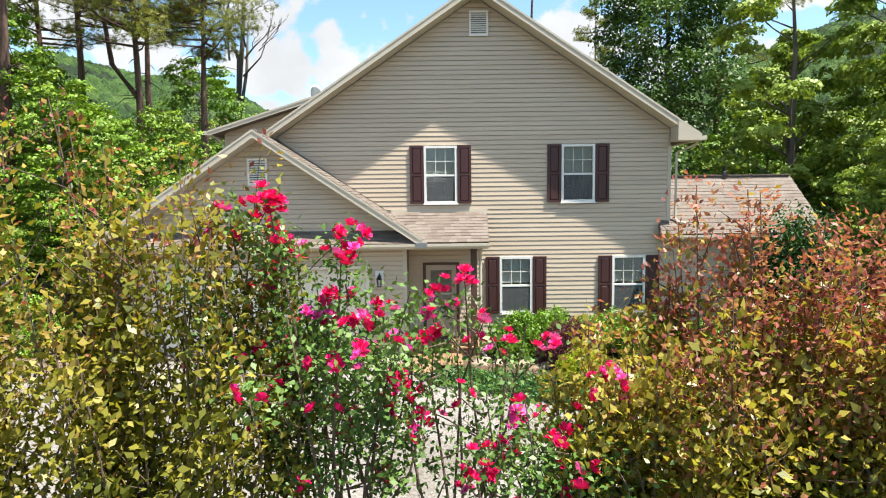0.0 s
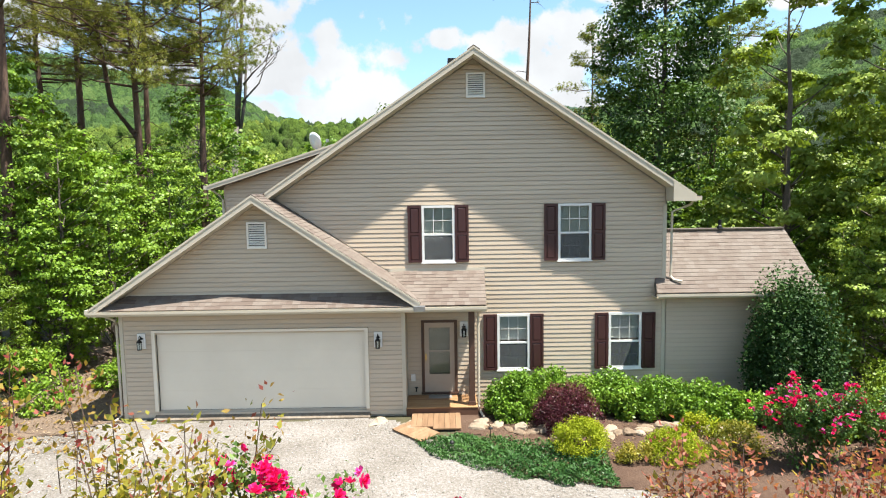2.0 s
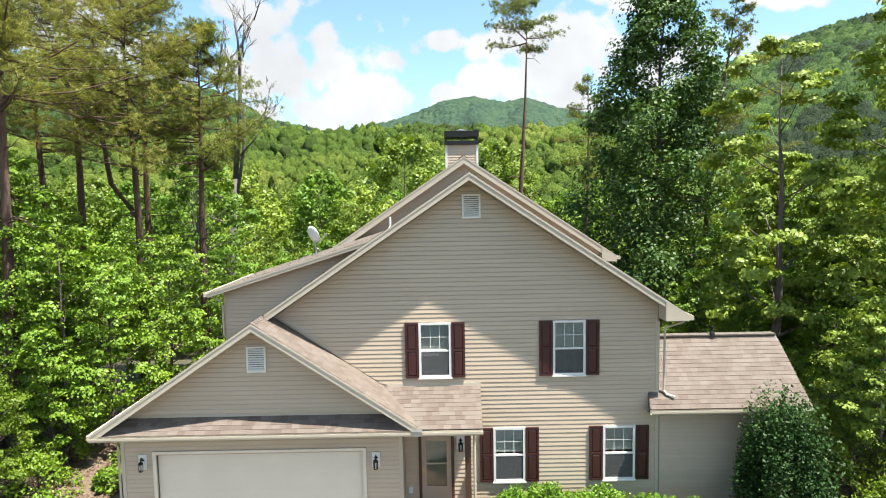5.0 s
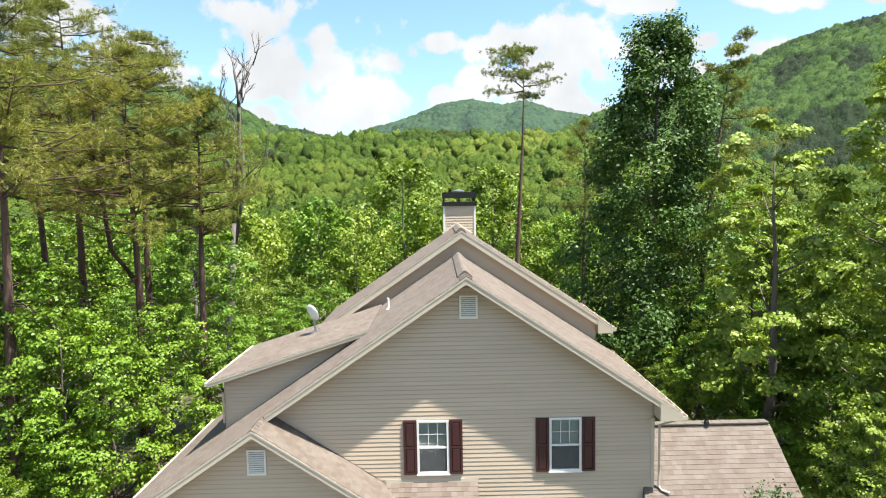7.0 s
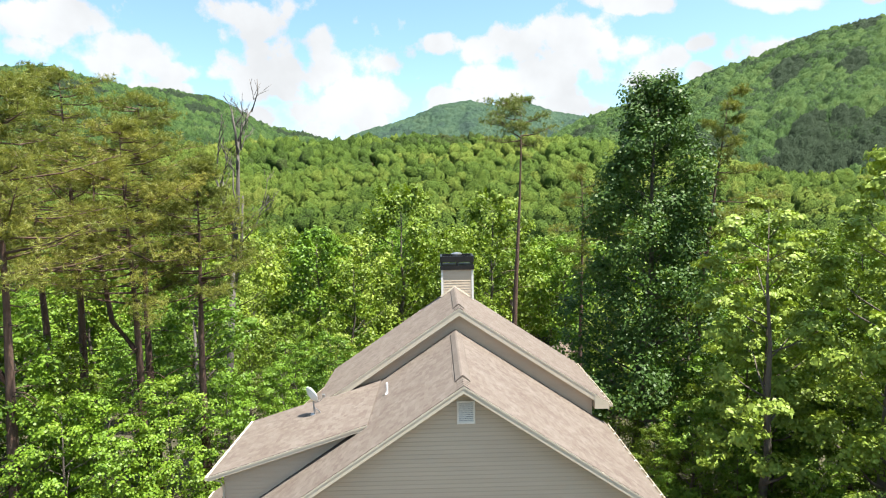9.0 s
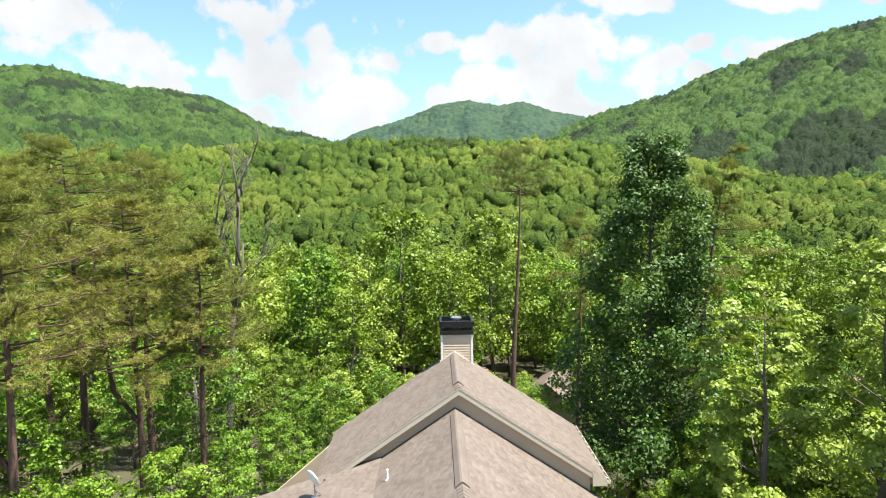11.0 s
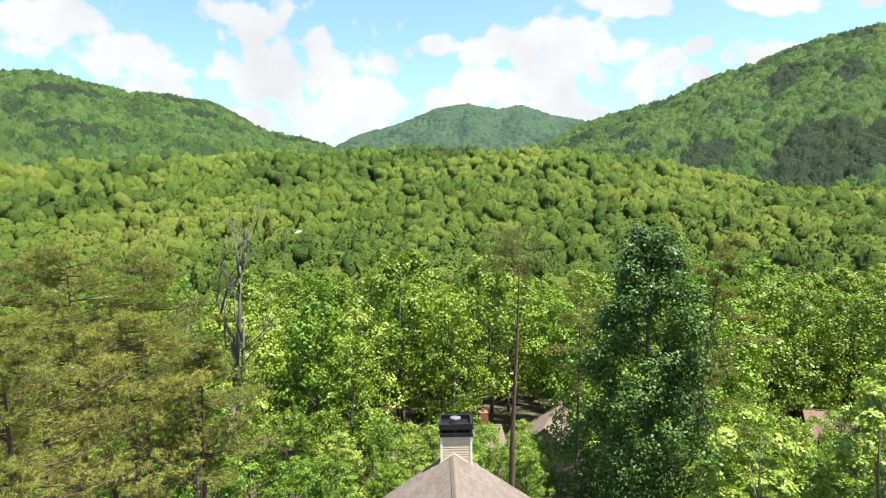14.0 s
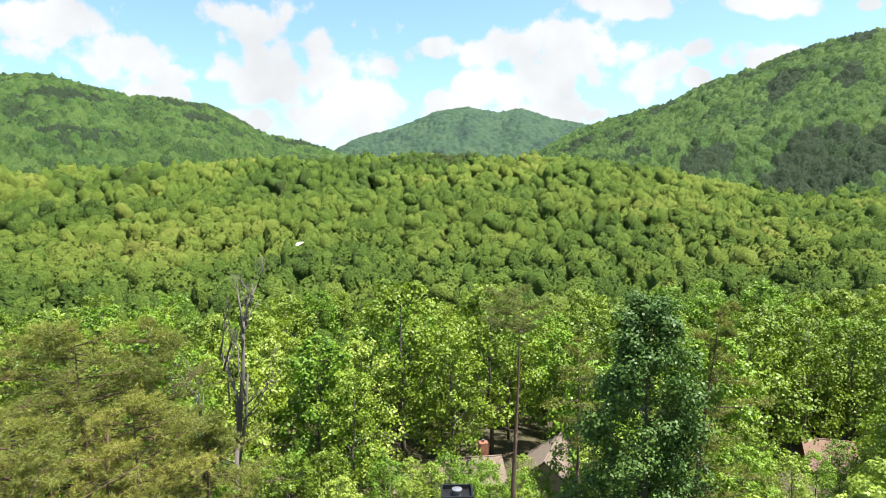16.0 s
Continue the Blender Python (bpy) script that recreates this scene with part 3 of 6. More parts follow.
def crowns(name, label, mat, spots, rng, rings, segs, tall=1.25, rag=0.1, cards=0):
    """Tree crowns too far off to count: each a lumpy, ragged heap of foliage."""
    k = len(spots)
    rad = spots[:, 3]
    th = np.linspace(0.0, 2.25, rings + 1)
    ph = np.arange(segs) * 2 * math.pi / segs
    d = np.stack([np.outer(np.sin(th), np.cos(ph)), np.outer(np.sin(th), np.sin(ph)), np.outer(np.cos(th), np.ones(segs))], -1).reshape(-1, 3)
    spin = rng.uniform(0, 6.28, k)
    cs, sn = np.cos(spin)[:, None], np.sin(spin)[:, None]
    p = np.stack([d[None, :, 0] * cs - d[None, :, 1] * sn, d[None, :, 0] * sn + d[None, :, 1] * cs, np.broadcast_to(d[None, :, 2], (k, len(d)))], -1)
    # boughs: each crown swells round a dozen directions, with creases between
    lob = np.full((k, len(d)), 0.7)
    for _ in range(13):
        w = rng.normal(size=(k, 3)) + (0, 0, 0.35)
        w /= np.linalg.norm(w, axis=1)[:, None]
        lob = np.maximum(lob, rng.uniform(0.8, 1.18, (k, 1)) - 0.85 * np.arccos(np.clip((p * w[:, None]).sum(2), -1, 1)) ** 2)
    lob += rng.normal(size=lob.shape) * rag
    p = p * (rad[:, None] * lob)[:, :, None]
    p[:, :, 2] *= tall * rng.uniform(0.8, 1.3, (k, 1))
    v = (p + spots[:, None, :3]).reshape(-1, 3)
    a, b = np.meshgrid(np.arange(rings), np.arange(segs), indexing="ij")
    q = np.stack([a * segs + b, (a + 1) * segs + b, (a + 1) * segs + (b + 1) % segs, a * segs + (b + 1) % segs], -1).reshape(-1, 4)
    quads = (np.arange(k)[:, None, None] * len(d) + q[None]).reshape(-1, 4)
    own = np.repeat(np.arange(k), len(d))
    if cards:
        # loose leaf masses that break the outline of each crown
        w = np.repeat(np.arange(k), cards)
        n = rng.normal(size=(len(w), 3)) + (0, 0, .5)
        n /= np.linalg.norm(n, axis=1)[:, None]
        o = spots[w, :3] + n * (rad[w] * rng.uniform(.72, 1.12, len(w)))[:, None] * (1, 1, tall)
        a = np.cross(n + rng.normal(size=n.shape) * .6, rng.normal(size=n.shape))
        a /= np.linalg.norm(a, axis=1)[:, None]
        b = np.cross(n, a)
        g = rng.uniform(.35, .75, (len(w), 1))
        quads = np.vstack([quads, len(v) + np.arange(len(w) * 4).reshape(-1, 4)])
        v = np.vstack([v, np.stack([o - a * g, o - b * g * .7, o + a * g, o + b * g * .7], 1).reshape(-1, 3)])
        own = np.concatenate([own, np.repeat(w, 4)])
    me = raw_mesh(name, v, quads, mat)
    # low tints: conifers, and the shade painted on the right-hand slope
    sort = np.where(pines_or_shade(spots[:, 0], spots[:, 1], rng.uniform(-.35, .35, k)), rng.uniform(-.25, .1, k), rng.uniform(.2, 1, k))
    me.attributes.new("kind", "FLOAT", "POINT").data.foreach_set("value", sort[own].astype(np.float32)[:len(me.vertices)])
    tagged(new(name, me), label, "woods", kind="stuff")


def scatter(rng, r0, r1, step0, step1, half=0.9, lift=9.0, size=4.6):
    """Spots for crowns on the hills ahead: x, y, z and radius."""
    out = []
    r = r0
    while r < r1:
        step = step0 + (step1 - step0) * (r - r0) / (r1 - r0)
        a = -math.atan(half)
        while a < math.atan(half):
            q, w = r + rng.uniform(-0.5, 0.5) * step, a + rng.uniform(-0.5, 0.5) * step / r
            out.append((q * math.sin(w), q * math.cos(w), step * rng.uniform(0.52, 0.8)))
            a += step / r
        r += step * 0.92
    o = np.array(out)
    z = land(o[:, 0], o[:, 1]) + lift * rng.uniform(0.6, 1.35, len(o))
    return np.column_stack([o[:, 0], o[:, 1], z, o[:, 2]])


rng = np.random.default_rng(5)
crowns("valley_woods", "spring green mixed woods on the near valley side", L_FAR, scatter(rng, 112, 330, 5.6, 7.4, lift=9.0), rng, 6, 11, 1.2, 0.11, 80)
crowns("valley_woods", "spring green mixed woods on the farther valley side", L_FAR, scatter(rng, 330, 660, 7.4, 9.8, lift=9.0), rng, 6, 11, 1.2, 0.11, 16)


def canopy_sheet(name, label, mat, r0, r1, nr, na, half, cell, height, lift, seed):
    """Closed woodland canopy on far slopes: crowns shoulder to shoulder over the land."""
    def rnd(i, j, k):
        return np.modf(np.abs(np.sin(i * 127.1 + j * 311.7 + k * 74.7 + seed) * 43758.5453))[0]

    rad = np.linspace(r0, r1, nr)
    ang = np.linspace(-math.atan(half), math.atan(half), na)
    x, y = np.outer(rad, np.sin(ang)), np.outer(rad, np.cos(ang))
    ci, cj = np.floor(x / cell), np.floor(y / cell)
    top, kind = np.zeros_like(x), np.zeros_like(x)
    for di in (-1, 0, 1):
        for dj in (-1, 0, 1):
            i, j = ci + di, cj + dj
            px, py = (i + rnd(i, j, 1)) * cell, (j + rnd(i, j, 2)) * cell
            d2 = ((x - px) ** 2 + (y - py) ** 2) / (cell * (0.65 + 0.35 * rnd(i, j, 3))) ** 2
            h = (0.55 + 0.45 * rnd(i, j, 4)) * np.sqrt(np.maximum(1 - d2, 0))
            # lowest tints colour the conifers and paint the slope's shade
            kind = np.where(h > top, np.where(pines_or_shade(px, py), .3 * rnd(i, j, 5) - .75, rnd(i, j, 5)), kind)
            top = np.maximum(top, h)
    jit = np.random.default_rng(int(seed)).normal(size=x.shape) * 0.09
    z = land(x, y) + lift + height * (top + jit)
    a, b = np.meshgrid(np.arange(nr - 1), np.arange(na - 1), indexing="ij")
    q = np.stack([a * na + b, a * na + b + 1, (a + 1) * na + b + 1, (a + 1) * na + b], -1).reshape(-1, 4)
    me = raw_mesh(name, np.stack([x, y, z], -1).reshape(-1, 3), q, mat)
    me.attributes.new("kind", "FLOAT", "POINT").data.foreach_set("value", kind.ravel().astype(np.float32))
    tagged(new(name, me), label, "woods", kind="stuff")


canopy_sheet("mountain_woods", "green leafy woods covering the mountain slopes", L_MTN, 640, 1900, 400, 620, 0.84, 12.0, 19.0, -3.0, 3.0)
canopy_sheet("distant_woods", "hazy blue-green woods on the distant ridge", L_HAZE, 1900, 3000, 170, 340, 0.42, 19.0, 18.0, 0.0, 8.0)

# ---- the house ----
M_APRON = material("stained_concrete", [(0.072, 0.054, 0.0396), (0.144, 0.1152, 0.0828), (0.2448, 0.2088, 0.1656)], 1.6, 12, 0.95, 0.5)
RX, RZ, K = 0.95, 9.55, 0.667
LAP = 0.127
HOUSE = thing("house", (-1.0, 20.0, -0.3), "two-storey beige vinyl-sided house with brown shingle roofs", "house")


def roof_z(x):
    return RZ - K * abs(x - RX)


def wall_strips(parent, x0, x1, y0, y1, bottom, top, holes, name="wall", breaks=()):
    """A wall in the x-z plane with sloping head and openings right through it."""
    xs = sorted({x0, x1, *[b for b in breaks if x0 < b < x1], *[v for h in holes for v in h[:2] if x0 < v < x1]})
    s = Shape()
    for a, b in zip(xs, xs[1:]):
        cut = sorted((h[2], h[3]) for h in holes if h[0] <= a + 1e-6 and h[1] >= b - 1e-6)
        low = bottom
        for c0, c1 in cut:
            if c0 > low + 1e-3:
                s.prism([(a, low), (b, low), (b, c0), (a, c0)], y0, y1)
            low = c1
        ta, tb = top(a + 1e-6), top(b - 1e-6)
        if max(ta, tb) > low + 1e-3:
            s.prism([(a, low), (b, low), (b, max(tb, low)), (a, max(ta, low))], y0, y1)
    ob = part(name, s, M_WALL, parent)
    bm = bmesh.new()
    bm.from_mesh(ob.data)
    bmesh.ops.remove_doubles(bm, verts=bm.verts, dist=0.0005)
    bm.to_mesh(ob.data)
    bm.free()
    return ob


def clad(wall, y, z0, z1, left, right, holes):
    """Lap siding: one board a course, cut at the openings and on the slope of the roof."""
    z = z0
    while z < z1 - 0.02:
        top = min(z + LAP - 0.011, z1)
        mid = (z + top) / 2
        spans = [(left(z), left(top), right(z), right(top))]
        for h0, h1, c0, c1 in holes:
            if c0 < mid < c1:
                nxt = []
                for a, at, b, bt in spans:
                    if h0 > min(a, at) and h1 < max(b, bt):
                        nxt += [(a, at, h0, h0), (h1, h1, b, bt)]
                    elif h0 <= min(a, at) and h1 > min(a, at):
                        nxt.append((h1, h1, b, bt))
                    elif h1 >= max(b, bt) and h0 < max(b, bt):
                        nxt.append((a, at, h0, h0))
                    else:
                        nxt.append((a, at, b, bt))
                spans = nxt
        for a, at, b, bt in spans:
            if b - a < 0.03:
                continue
            m = z + LAP * 0.72
            t = (m - z) / LAP
            am, bm_ = a + (at - a) * t, b + (bt - b) * t
            jut = random.uniform(-0.0008, 0.0008)
            v = [(a, y - 0.021 + jut, z), (b, y - 0.021 + jut, z), (bm_, y - 0.0125, m), (am, y - 0.0125, m), (bt, y - 0.004, top), (at, y - 0.004, top),
                 (a, y + 0.004, z), (b, y + 0.004, z), (bt, y + 0.004, top), (at, y + 0.004, top)]
            f = [(0, 1, 2, 3), (3, 2, 4, 5), (0, 6, 7, 1), (0, 3, 5, 9, 6), (1, 7, 8, 4, 2)]
            part("siding_board", Shape().add(v, f), M_SIDING, wall)
        z += LAP


# shingle tabs, three widths that all roofs share
def tab_mesh(w):
    e, d = 0.15, 0.03
    v = [(0, 0, .014), (w, 0, .014), (w, e + d, .003), (0, e + d, .003), (0, 0, -.002), (w, 0, -.002)]
    return Shape().add(v, [(0, 1, 2, 3), (4, 5, 1, 0), (4, 0, 3), (5, 2, 1)])


TAB_W = (0.16, 0.2, 0.26)
TABS = [tab_mesh(w).mesh("shingle", M_SHINGLE_O) for w in TAB_W]


def shingle(roof, quad, single=False, seed=1):
    """Courses of shingle tabs on a roof plane given counter-clockwise from its lower edge."""
    rnd = random.Random(seed)
    q = [Vector(p) for p in quad]
    e = (q[1] - q[0]).normalized()
    n = (q[1] - q[0]).cross(q[3] - q[0]).normalized()
    up = n.cross(e)
    high = (q[3] - q[0]).dot(up)
    rows = max(1, round(high / 0.15))
    s = Shape()
    for r in range(rows):
        t = r / rows
        a, b = q[0].lerp(q[3], t), q[1].lerp(q[2], t)
        t2 = min(1, (r + 1) / rows)
        a2, b2 = q[0].lerp(q[3], t2), q[1].lerp(q[2], t2)
        x0, x1 = max((a - q[0]).dot(e), (a2 - q[0]).dot(e)), min((b - q[0]).dot(e), (b2 - q[0]).dot(e))
        x = x0 - rnd.uniform(0, 0.2)
        while x < x1 - 0.03:
            i = rnd.randrange(3)
            w = TAB_W[i]
            lo, hi = max(x, x0), min(x + w, x1)
            base = q[0] + up * (r * high / rows - 0.012)
            lift = n * (0.004 + rnd.uniform(0, 0.006))
            if single and lo == x and hi == x + w:
                m = Matrix((e, up, n)).transposed().to_4x4()
                m.translation = base + e * lo + lift
                ob = part("shingle", TABS[i], None, roof)
                ob.matrix_basis = m
            else:
                w2 = hi - lo - 0.004
                o = base + e * lo + lift
                s.add([o + e * px * w2 + up * py * (high / rows + 0.02) + n * pz for px, py, pz in
                       ((0, 0, .014), (1, 0, .014), (1, 1, .003), (0, 1, .003), (0, 0, -.002), (1, 0, -.002))],
                      [(0, 1, 2, 3), (4, 5, 1, 0)])
            x += w
    if s.v:
        me = bpy.data.meshes.new("shingles")
        me.from_pydata(s.v, [], s.f)
        me.materials.append(M_SHINGLE)
        tagged(part("shingles", me, None, roof), kind="stuff")


def roof(quad, name="roof", single=False, thick=0.16, seed=1):
    ob = part(name, Shape().slab(quad, thick), M_DECKING, HOUSE)
    shingle(ob, quad, single, seed)
    return ob


def ridge_cap(x, y0, y1, z, w=0.17, k=K):
    """Bent cap shingles along a ridge that runs away from the front."""
    n = max(1, round((y1 - y0) / 0.2))
    rail = part("ridge_cap", Shape().prism([(x - w, z - w * k - .01), (x, z - .005), (x + w, z - w * k - .01), (x, z - .12)], y0 + .02, y1 - .02), M_DECKING, HOUSE)
    for i in range(n):
        a, b = y0 + (y1 - y0) * i / n - 0.02, y0 + (y1 - y0) * (i + 1) / n
        h0, h1 = z + 0.045, z + 0.03
        part("ridge_shingle", Shape().add([(x - w, a, h0 - w * k), (x, a, h0), (x + w, a, h0 - w * k), (x - w, b, h1 - w * k), (x, b, h1), (x + w, b, h1 - w * k),
                                           (x - w, a, h0 - w * k - .03), (x, a, h0 - .03), (x + w, a, h0 - w * k - .03)],
                                          [(0, 1, 4, 3), (1, 2, 5, 4), (6, 7, 1, 0), (7, 8, 2, 1)]), M_SHINGLE_O, rail)


# openings: x0, x1, z0, z1
WINDOWS = [(-0.52, 0.40, 3.78, 5.37), (3.29, 4.22, 3.78, 5.37), (1.57, 2.49, 0.66, 2.27), (4.73, 5.66, 0.66, 2.27)]
DOOR = (-0.59, 0.43, 0.03, 2.13)
GDOOR = (-7.68, -2.07, -0.06, 2.09)

# walls and siding
front = wall_strips(HOUSE, -8.6, 6.33, 16.77, 16.9, -0.3, lambda x: roof_z(x) - 0.2, WINDOWS + [DOOR], "front_wall", (RX,))
clad(front, 16.75, -0.2, 9.2, lambda z: max(-0.98 if z < 2.85 else -4.8 + (5.75 - z) / K if z < 5.75 else -9, RX - (9.3 - z) / K),
     lambda z: min(6.27, RX + (9.3 - z) / K), WINDOWS + [DOOR])
garage = wall_strips(HOUSE, -8.62, -1.0, 15.82, 15.95, -0.3, lambda x: min(5.55 - K * abs(x + 4.8), 9), [GDOOR], "garage_wall", (-4.8,))
clad(garage, 15.8, -0.24, 2.75, lambda z: -8.55, lambda z: -1.06, [GDOOR])
clad(garage, 15.8, 3.06, 5.5, lambda z: -4.8 - (5.5 - z) / K, lambda z: -4.8 + (5.5 - z) / K, [])
wing = wall_strips(HOUSE, 6.33, 10.15, 16.77, 16.9, -1.2, lambda x: 2.85, [], "wing_wall")
clad(wing, 16.75, -0.9, 2.8, lambda z: 6.36, lambda z: 10.1, [])


def side_wall(name, x, y0, y1, z0, z1, flip=1):
    wall = part(name, Shape().box(x - 0.07 * (flip < 0), y0, z0, x + 0.07 * (flip > 0), y1, z1), M_WALL, HOUSE)
    z = z0
    while z < z1 - 0.02:
        t = min(z + LAP, z1)
        part("siding_board", Shape().add([(x - .0135 * flip, y0, z), (x - .0135 * flip, y1, z), (x - .004 * flip, y1, t), (x - .004 * flip, y0, t), (x, y0, z), (x, y1, z)],
                                         [(0, 1, 2, 3), (0, 4, 5, 1), (0, 3, 4), (1, 5, 2)]), M_SIDING, wall)
        z = t


side_wall("side_wall", -8.62, 15.8, 24.0, -0.3, 2.75)
side_wall("side_wall", -1.0, 15.8, 16.74, -0.3, 2.75, -1)
side_wall("side_wall", 6.33, 16.9, 28.8, -1.2, 5.8, -1)
side_wall("side_wall", 10.15, 16.9, 20.0, -1.2, 2.85, -1)
part("rear_wall", Shape().prism([(-8.6, -1.5), (6.4, -1.5), (6.4, 6.5), (1.1, 10.1), (-4.3, 6.6), (-8.6, 3.0)], 28.6, 28.8), M_SIDING, HOUSE)
part("rear_front_wall", Shape().prism([(-4.3, 5.8), (6.4, 5.8), (6.4, 6.74), (1.1, 10.27), (-4.3, 6.68)], 23.5, 23.65), M_SIDING, HOUSE)
part("wing_gable", Shape().add([(10.15, 16.75, 2.8), (10.15, 18.3, 4.3), (10.15, 20.0, 2.8), (10.05, 16.75, 2.8), (10.05, 18.3, 4.3), (10.05, 20.0, 2.8)],
                               [(0, 1, 2), (5, 4, 3), (0, 3, 4, 1), (1, 4, 5, 2), (2, 5, 3, 0)]), M_SIDING, HOUSE)
part("upper_floor", Shape().box(-4.0, 16.92, 2.75, 6.25, 28.5, 2.9), M_INNER, HOUSE)
part("lower_floor", Shape().box(-8.5, 16.92, -0.28, 6.25, 28.5, -0.02), M_INNER, HOUSE)
part("inner_wall", Shape().box(-8.5, 20.5, 0.0, 6.25, 20.6, 2.74).box(-4.0, 20.5, 2.92, 6.25, 20.6, 5.6), M_INNER, HOUSE)

# roofs
YF, YG, YB = 16.22, 15.32, 23.6
roof([(-4.8, YB, roof_z(-4.8)), (-4.8, YF, roof_z(-4.8)), (RX, YF, RZ), (RX, YB, RZ)], seed=1)
roof([(-9.15, 24.2, roof_z(-9.15)), (-9.15, YG, roof_z(-9.15)), (-4.8, YG, roof_z(-4.8)), (-4.8, 24.2, roof_z(-4.8))], seed=2)
roof([(6.93, YF, roof_z(6.93)), (6.93, YB, roof_z(6.93)), (RX, YB, RZ), (RX, YF, RZ)], seed=3)
GZ = roof_z(-4.8)
roof([(-0.55, YG, GZ - K * 4.25), (-0.55, 16.745, GZ - K * 4.25), (-4.8, 16.745, GZ), (-4.8, YG, GZ)], "garage_roof", seed=4)
RRZ, RRX = 10.45, 1.1
roof([(-4.85, 29.1, RRZ - K * 5.95), (-4.85, 23.2, RRZ - K * 5.95), (RRX, 23.2, RRZ), (RRX, 29.1, RRZ)], "rear_roof", seed=5)
roof([(7.0, 23.2, RRZ - K * 5.9), (7.0, 29.1, RRZ - K * 5.9), (RRX, 29.1, RRZ), (RRX, 23.2, RRZ)], "rear_roof", seed=6)
roof([(-7.15, 23.4, 6.05), (-7.15, 18.55, 6.05), (-2.05, 18.55, 7.62), (-2.05, 23.4, 7.62)], "dormer_roof", thick=0.13, seed=7)
roof([(5.94, 16.3, 2.88), (10.5, 16.3, 2.88), (10.5, 18.3, 4.5), (6.36, 18.3, 4.5)], "wing_roof", seed=8)
roof([(10.5, 20.3, 2.88), (6.36, 20.3, 2.88), (6.36, 18.3, 4.5), (10.5, 18.3, 4.5)], "wing_roof", seed=9)
roof([(-0.72, 15.35, 2.80), (1.17, 15.35, 2.80), (1.22, 16.72, 3.52), (-1.5, 16.72, 3.52)], "porch_roof", True, 0.12, 10)
roof([(-9.05, 15.33, 2.78), (-0.66, 15.33, 2.78), (-1.2, 15.78, 3.1), (-8.35, 15.78, 3.1)], "pent_roof", True, 0.08, 11)
ridge_cap(RX, YF - .02, 23.2, RZ)
ridge_cap(RRX, 23.18, 28.3, RRZ)
ridge_cap(-4.8, YG - .02, 16.3, GZ, 0.1)
for x, y0, y1, z in ((RX, YF + .75, 22.9, RZ), (RRX, 23.75, 28.3, RRZ)):
    w, up = .23, .085
    part("ridge_vent", Shape().prism([(x - w, z - w * K + .03), (x - w + .02, z - w * K + up), (x - .06, z + up - .01), (x, z + up + .012), (x + .06, z + up - .01), (x + w - .02, z - w * K + up), (x + w, z - w * K + .03), (x, z + .02)], y0, y1),
         M_SHINGLE, HOUSE, "raised shingled ridge vent")
rail = part("ridge_cap", Shape().box(6.4, 18.2, 4.42, 10.46, 18.4, 4.5), M_DECKING, HOUSE)
for i in range(14):
    part("ridge_shingle", Shape().box(6.4 + i * 0.29, 18.16, 4.49, 6.68 + i * 0.29, 18.44, 4.525 + 0.004 * (i % 2)), M_DECKING, rail)
part("roof_jack", Shape().lathe([(.1, 0), (.07, .1), (.05, .12), (.05, .28), (.0, .28)], (8.5, 18.2, 4.5), 8), M_BLACK, HOUSE)
part("flashing", Shape().slab([(-1.45, 16.72, 3.5), (1.24, 16.72, 3.5), (1.24, 16.725, 3.62), (-1.45, 16.725, 3.62)], 0.01), M_TRIM, HOUSE)
part("flashing", Shape().box(-8.4, 15.765, 3.08, -1.15, 15.79, 3.13), M_TRIM, HOUSE)

# dormer walls
dormer = part("dormer_wall", Shape().prism([(-6.75, roof_z(-6.75) - .1), (-2.1, roof_z(-2.1) - .05), (-2.1, 7.5), (-6.75, 6.03)], 18.95, 19.1), M_SIDING, HOUSE)
dorm = HOUSE.children[-1]
z = 4.45
while z < 7.4:
    a, b = max(-6.72, RX - (RZ - z + .02) / K * 1.0), RX - (RZ - z) / K
    x0 = max(-6.72, -7.15 + (z + 0.14 - 5.97) / 0.308)
    x1 = RX - (RZ - z) / K
    if x1 > x0 + 0.05:
        part("siding_board", Shape().add([(x0, 18.929, z), (x1, 18.929, z), (x1 + .1, 18.948, z + LAP), (x0, 18.948, z + LAP), (x0, 18.952, z), (x1, 18.952, z)],
                                         [(0, 1, 2, 3), (0, 4, 5, 1), (0, 3, 4), (1, 5, 2)]), M_SIDING, dorm)
    z += LAP
clad(dormer, 18.94, roof_z(-6.75) + .02, 7.42, lambda z: max(-6.75, -6.75 + (z - 6.0) / .316), lambda z: min(-2.1, RX - (RZ - z) / K + .04), [])
part("dormer_side", Shape().box(-6.8, 18.94, 4.2, -6.7, 23.4, 6.0), M_SIDING, HOUSE)


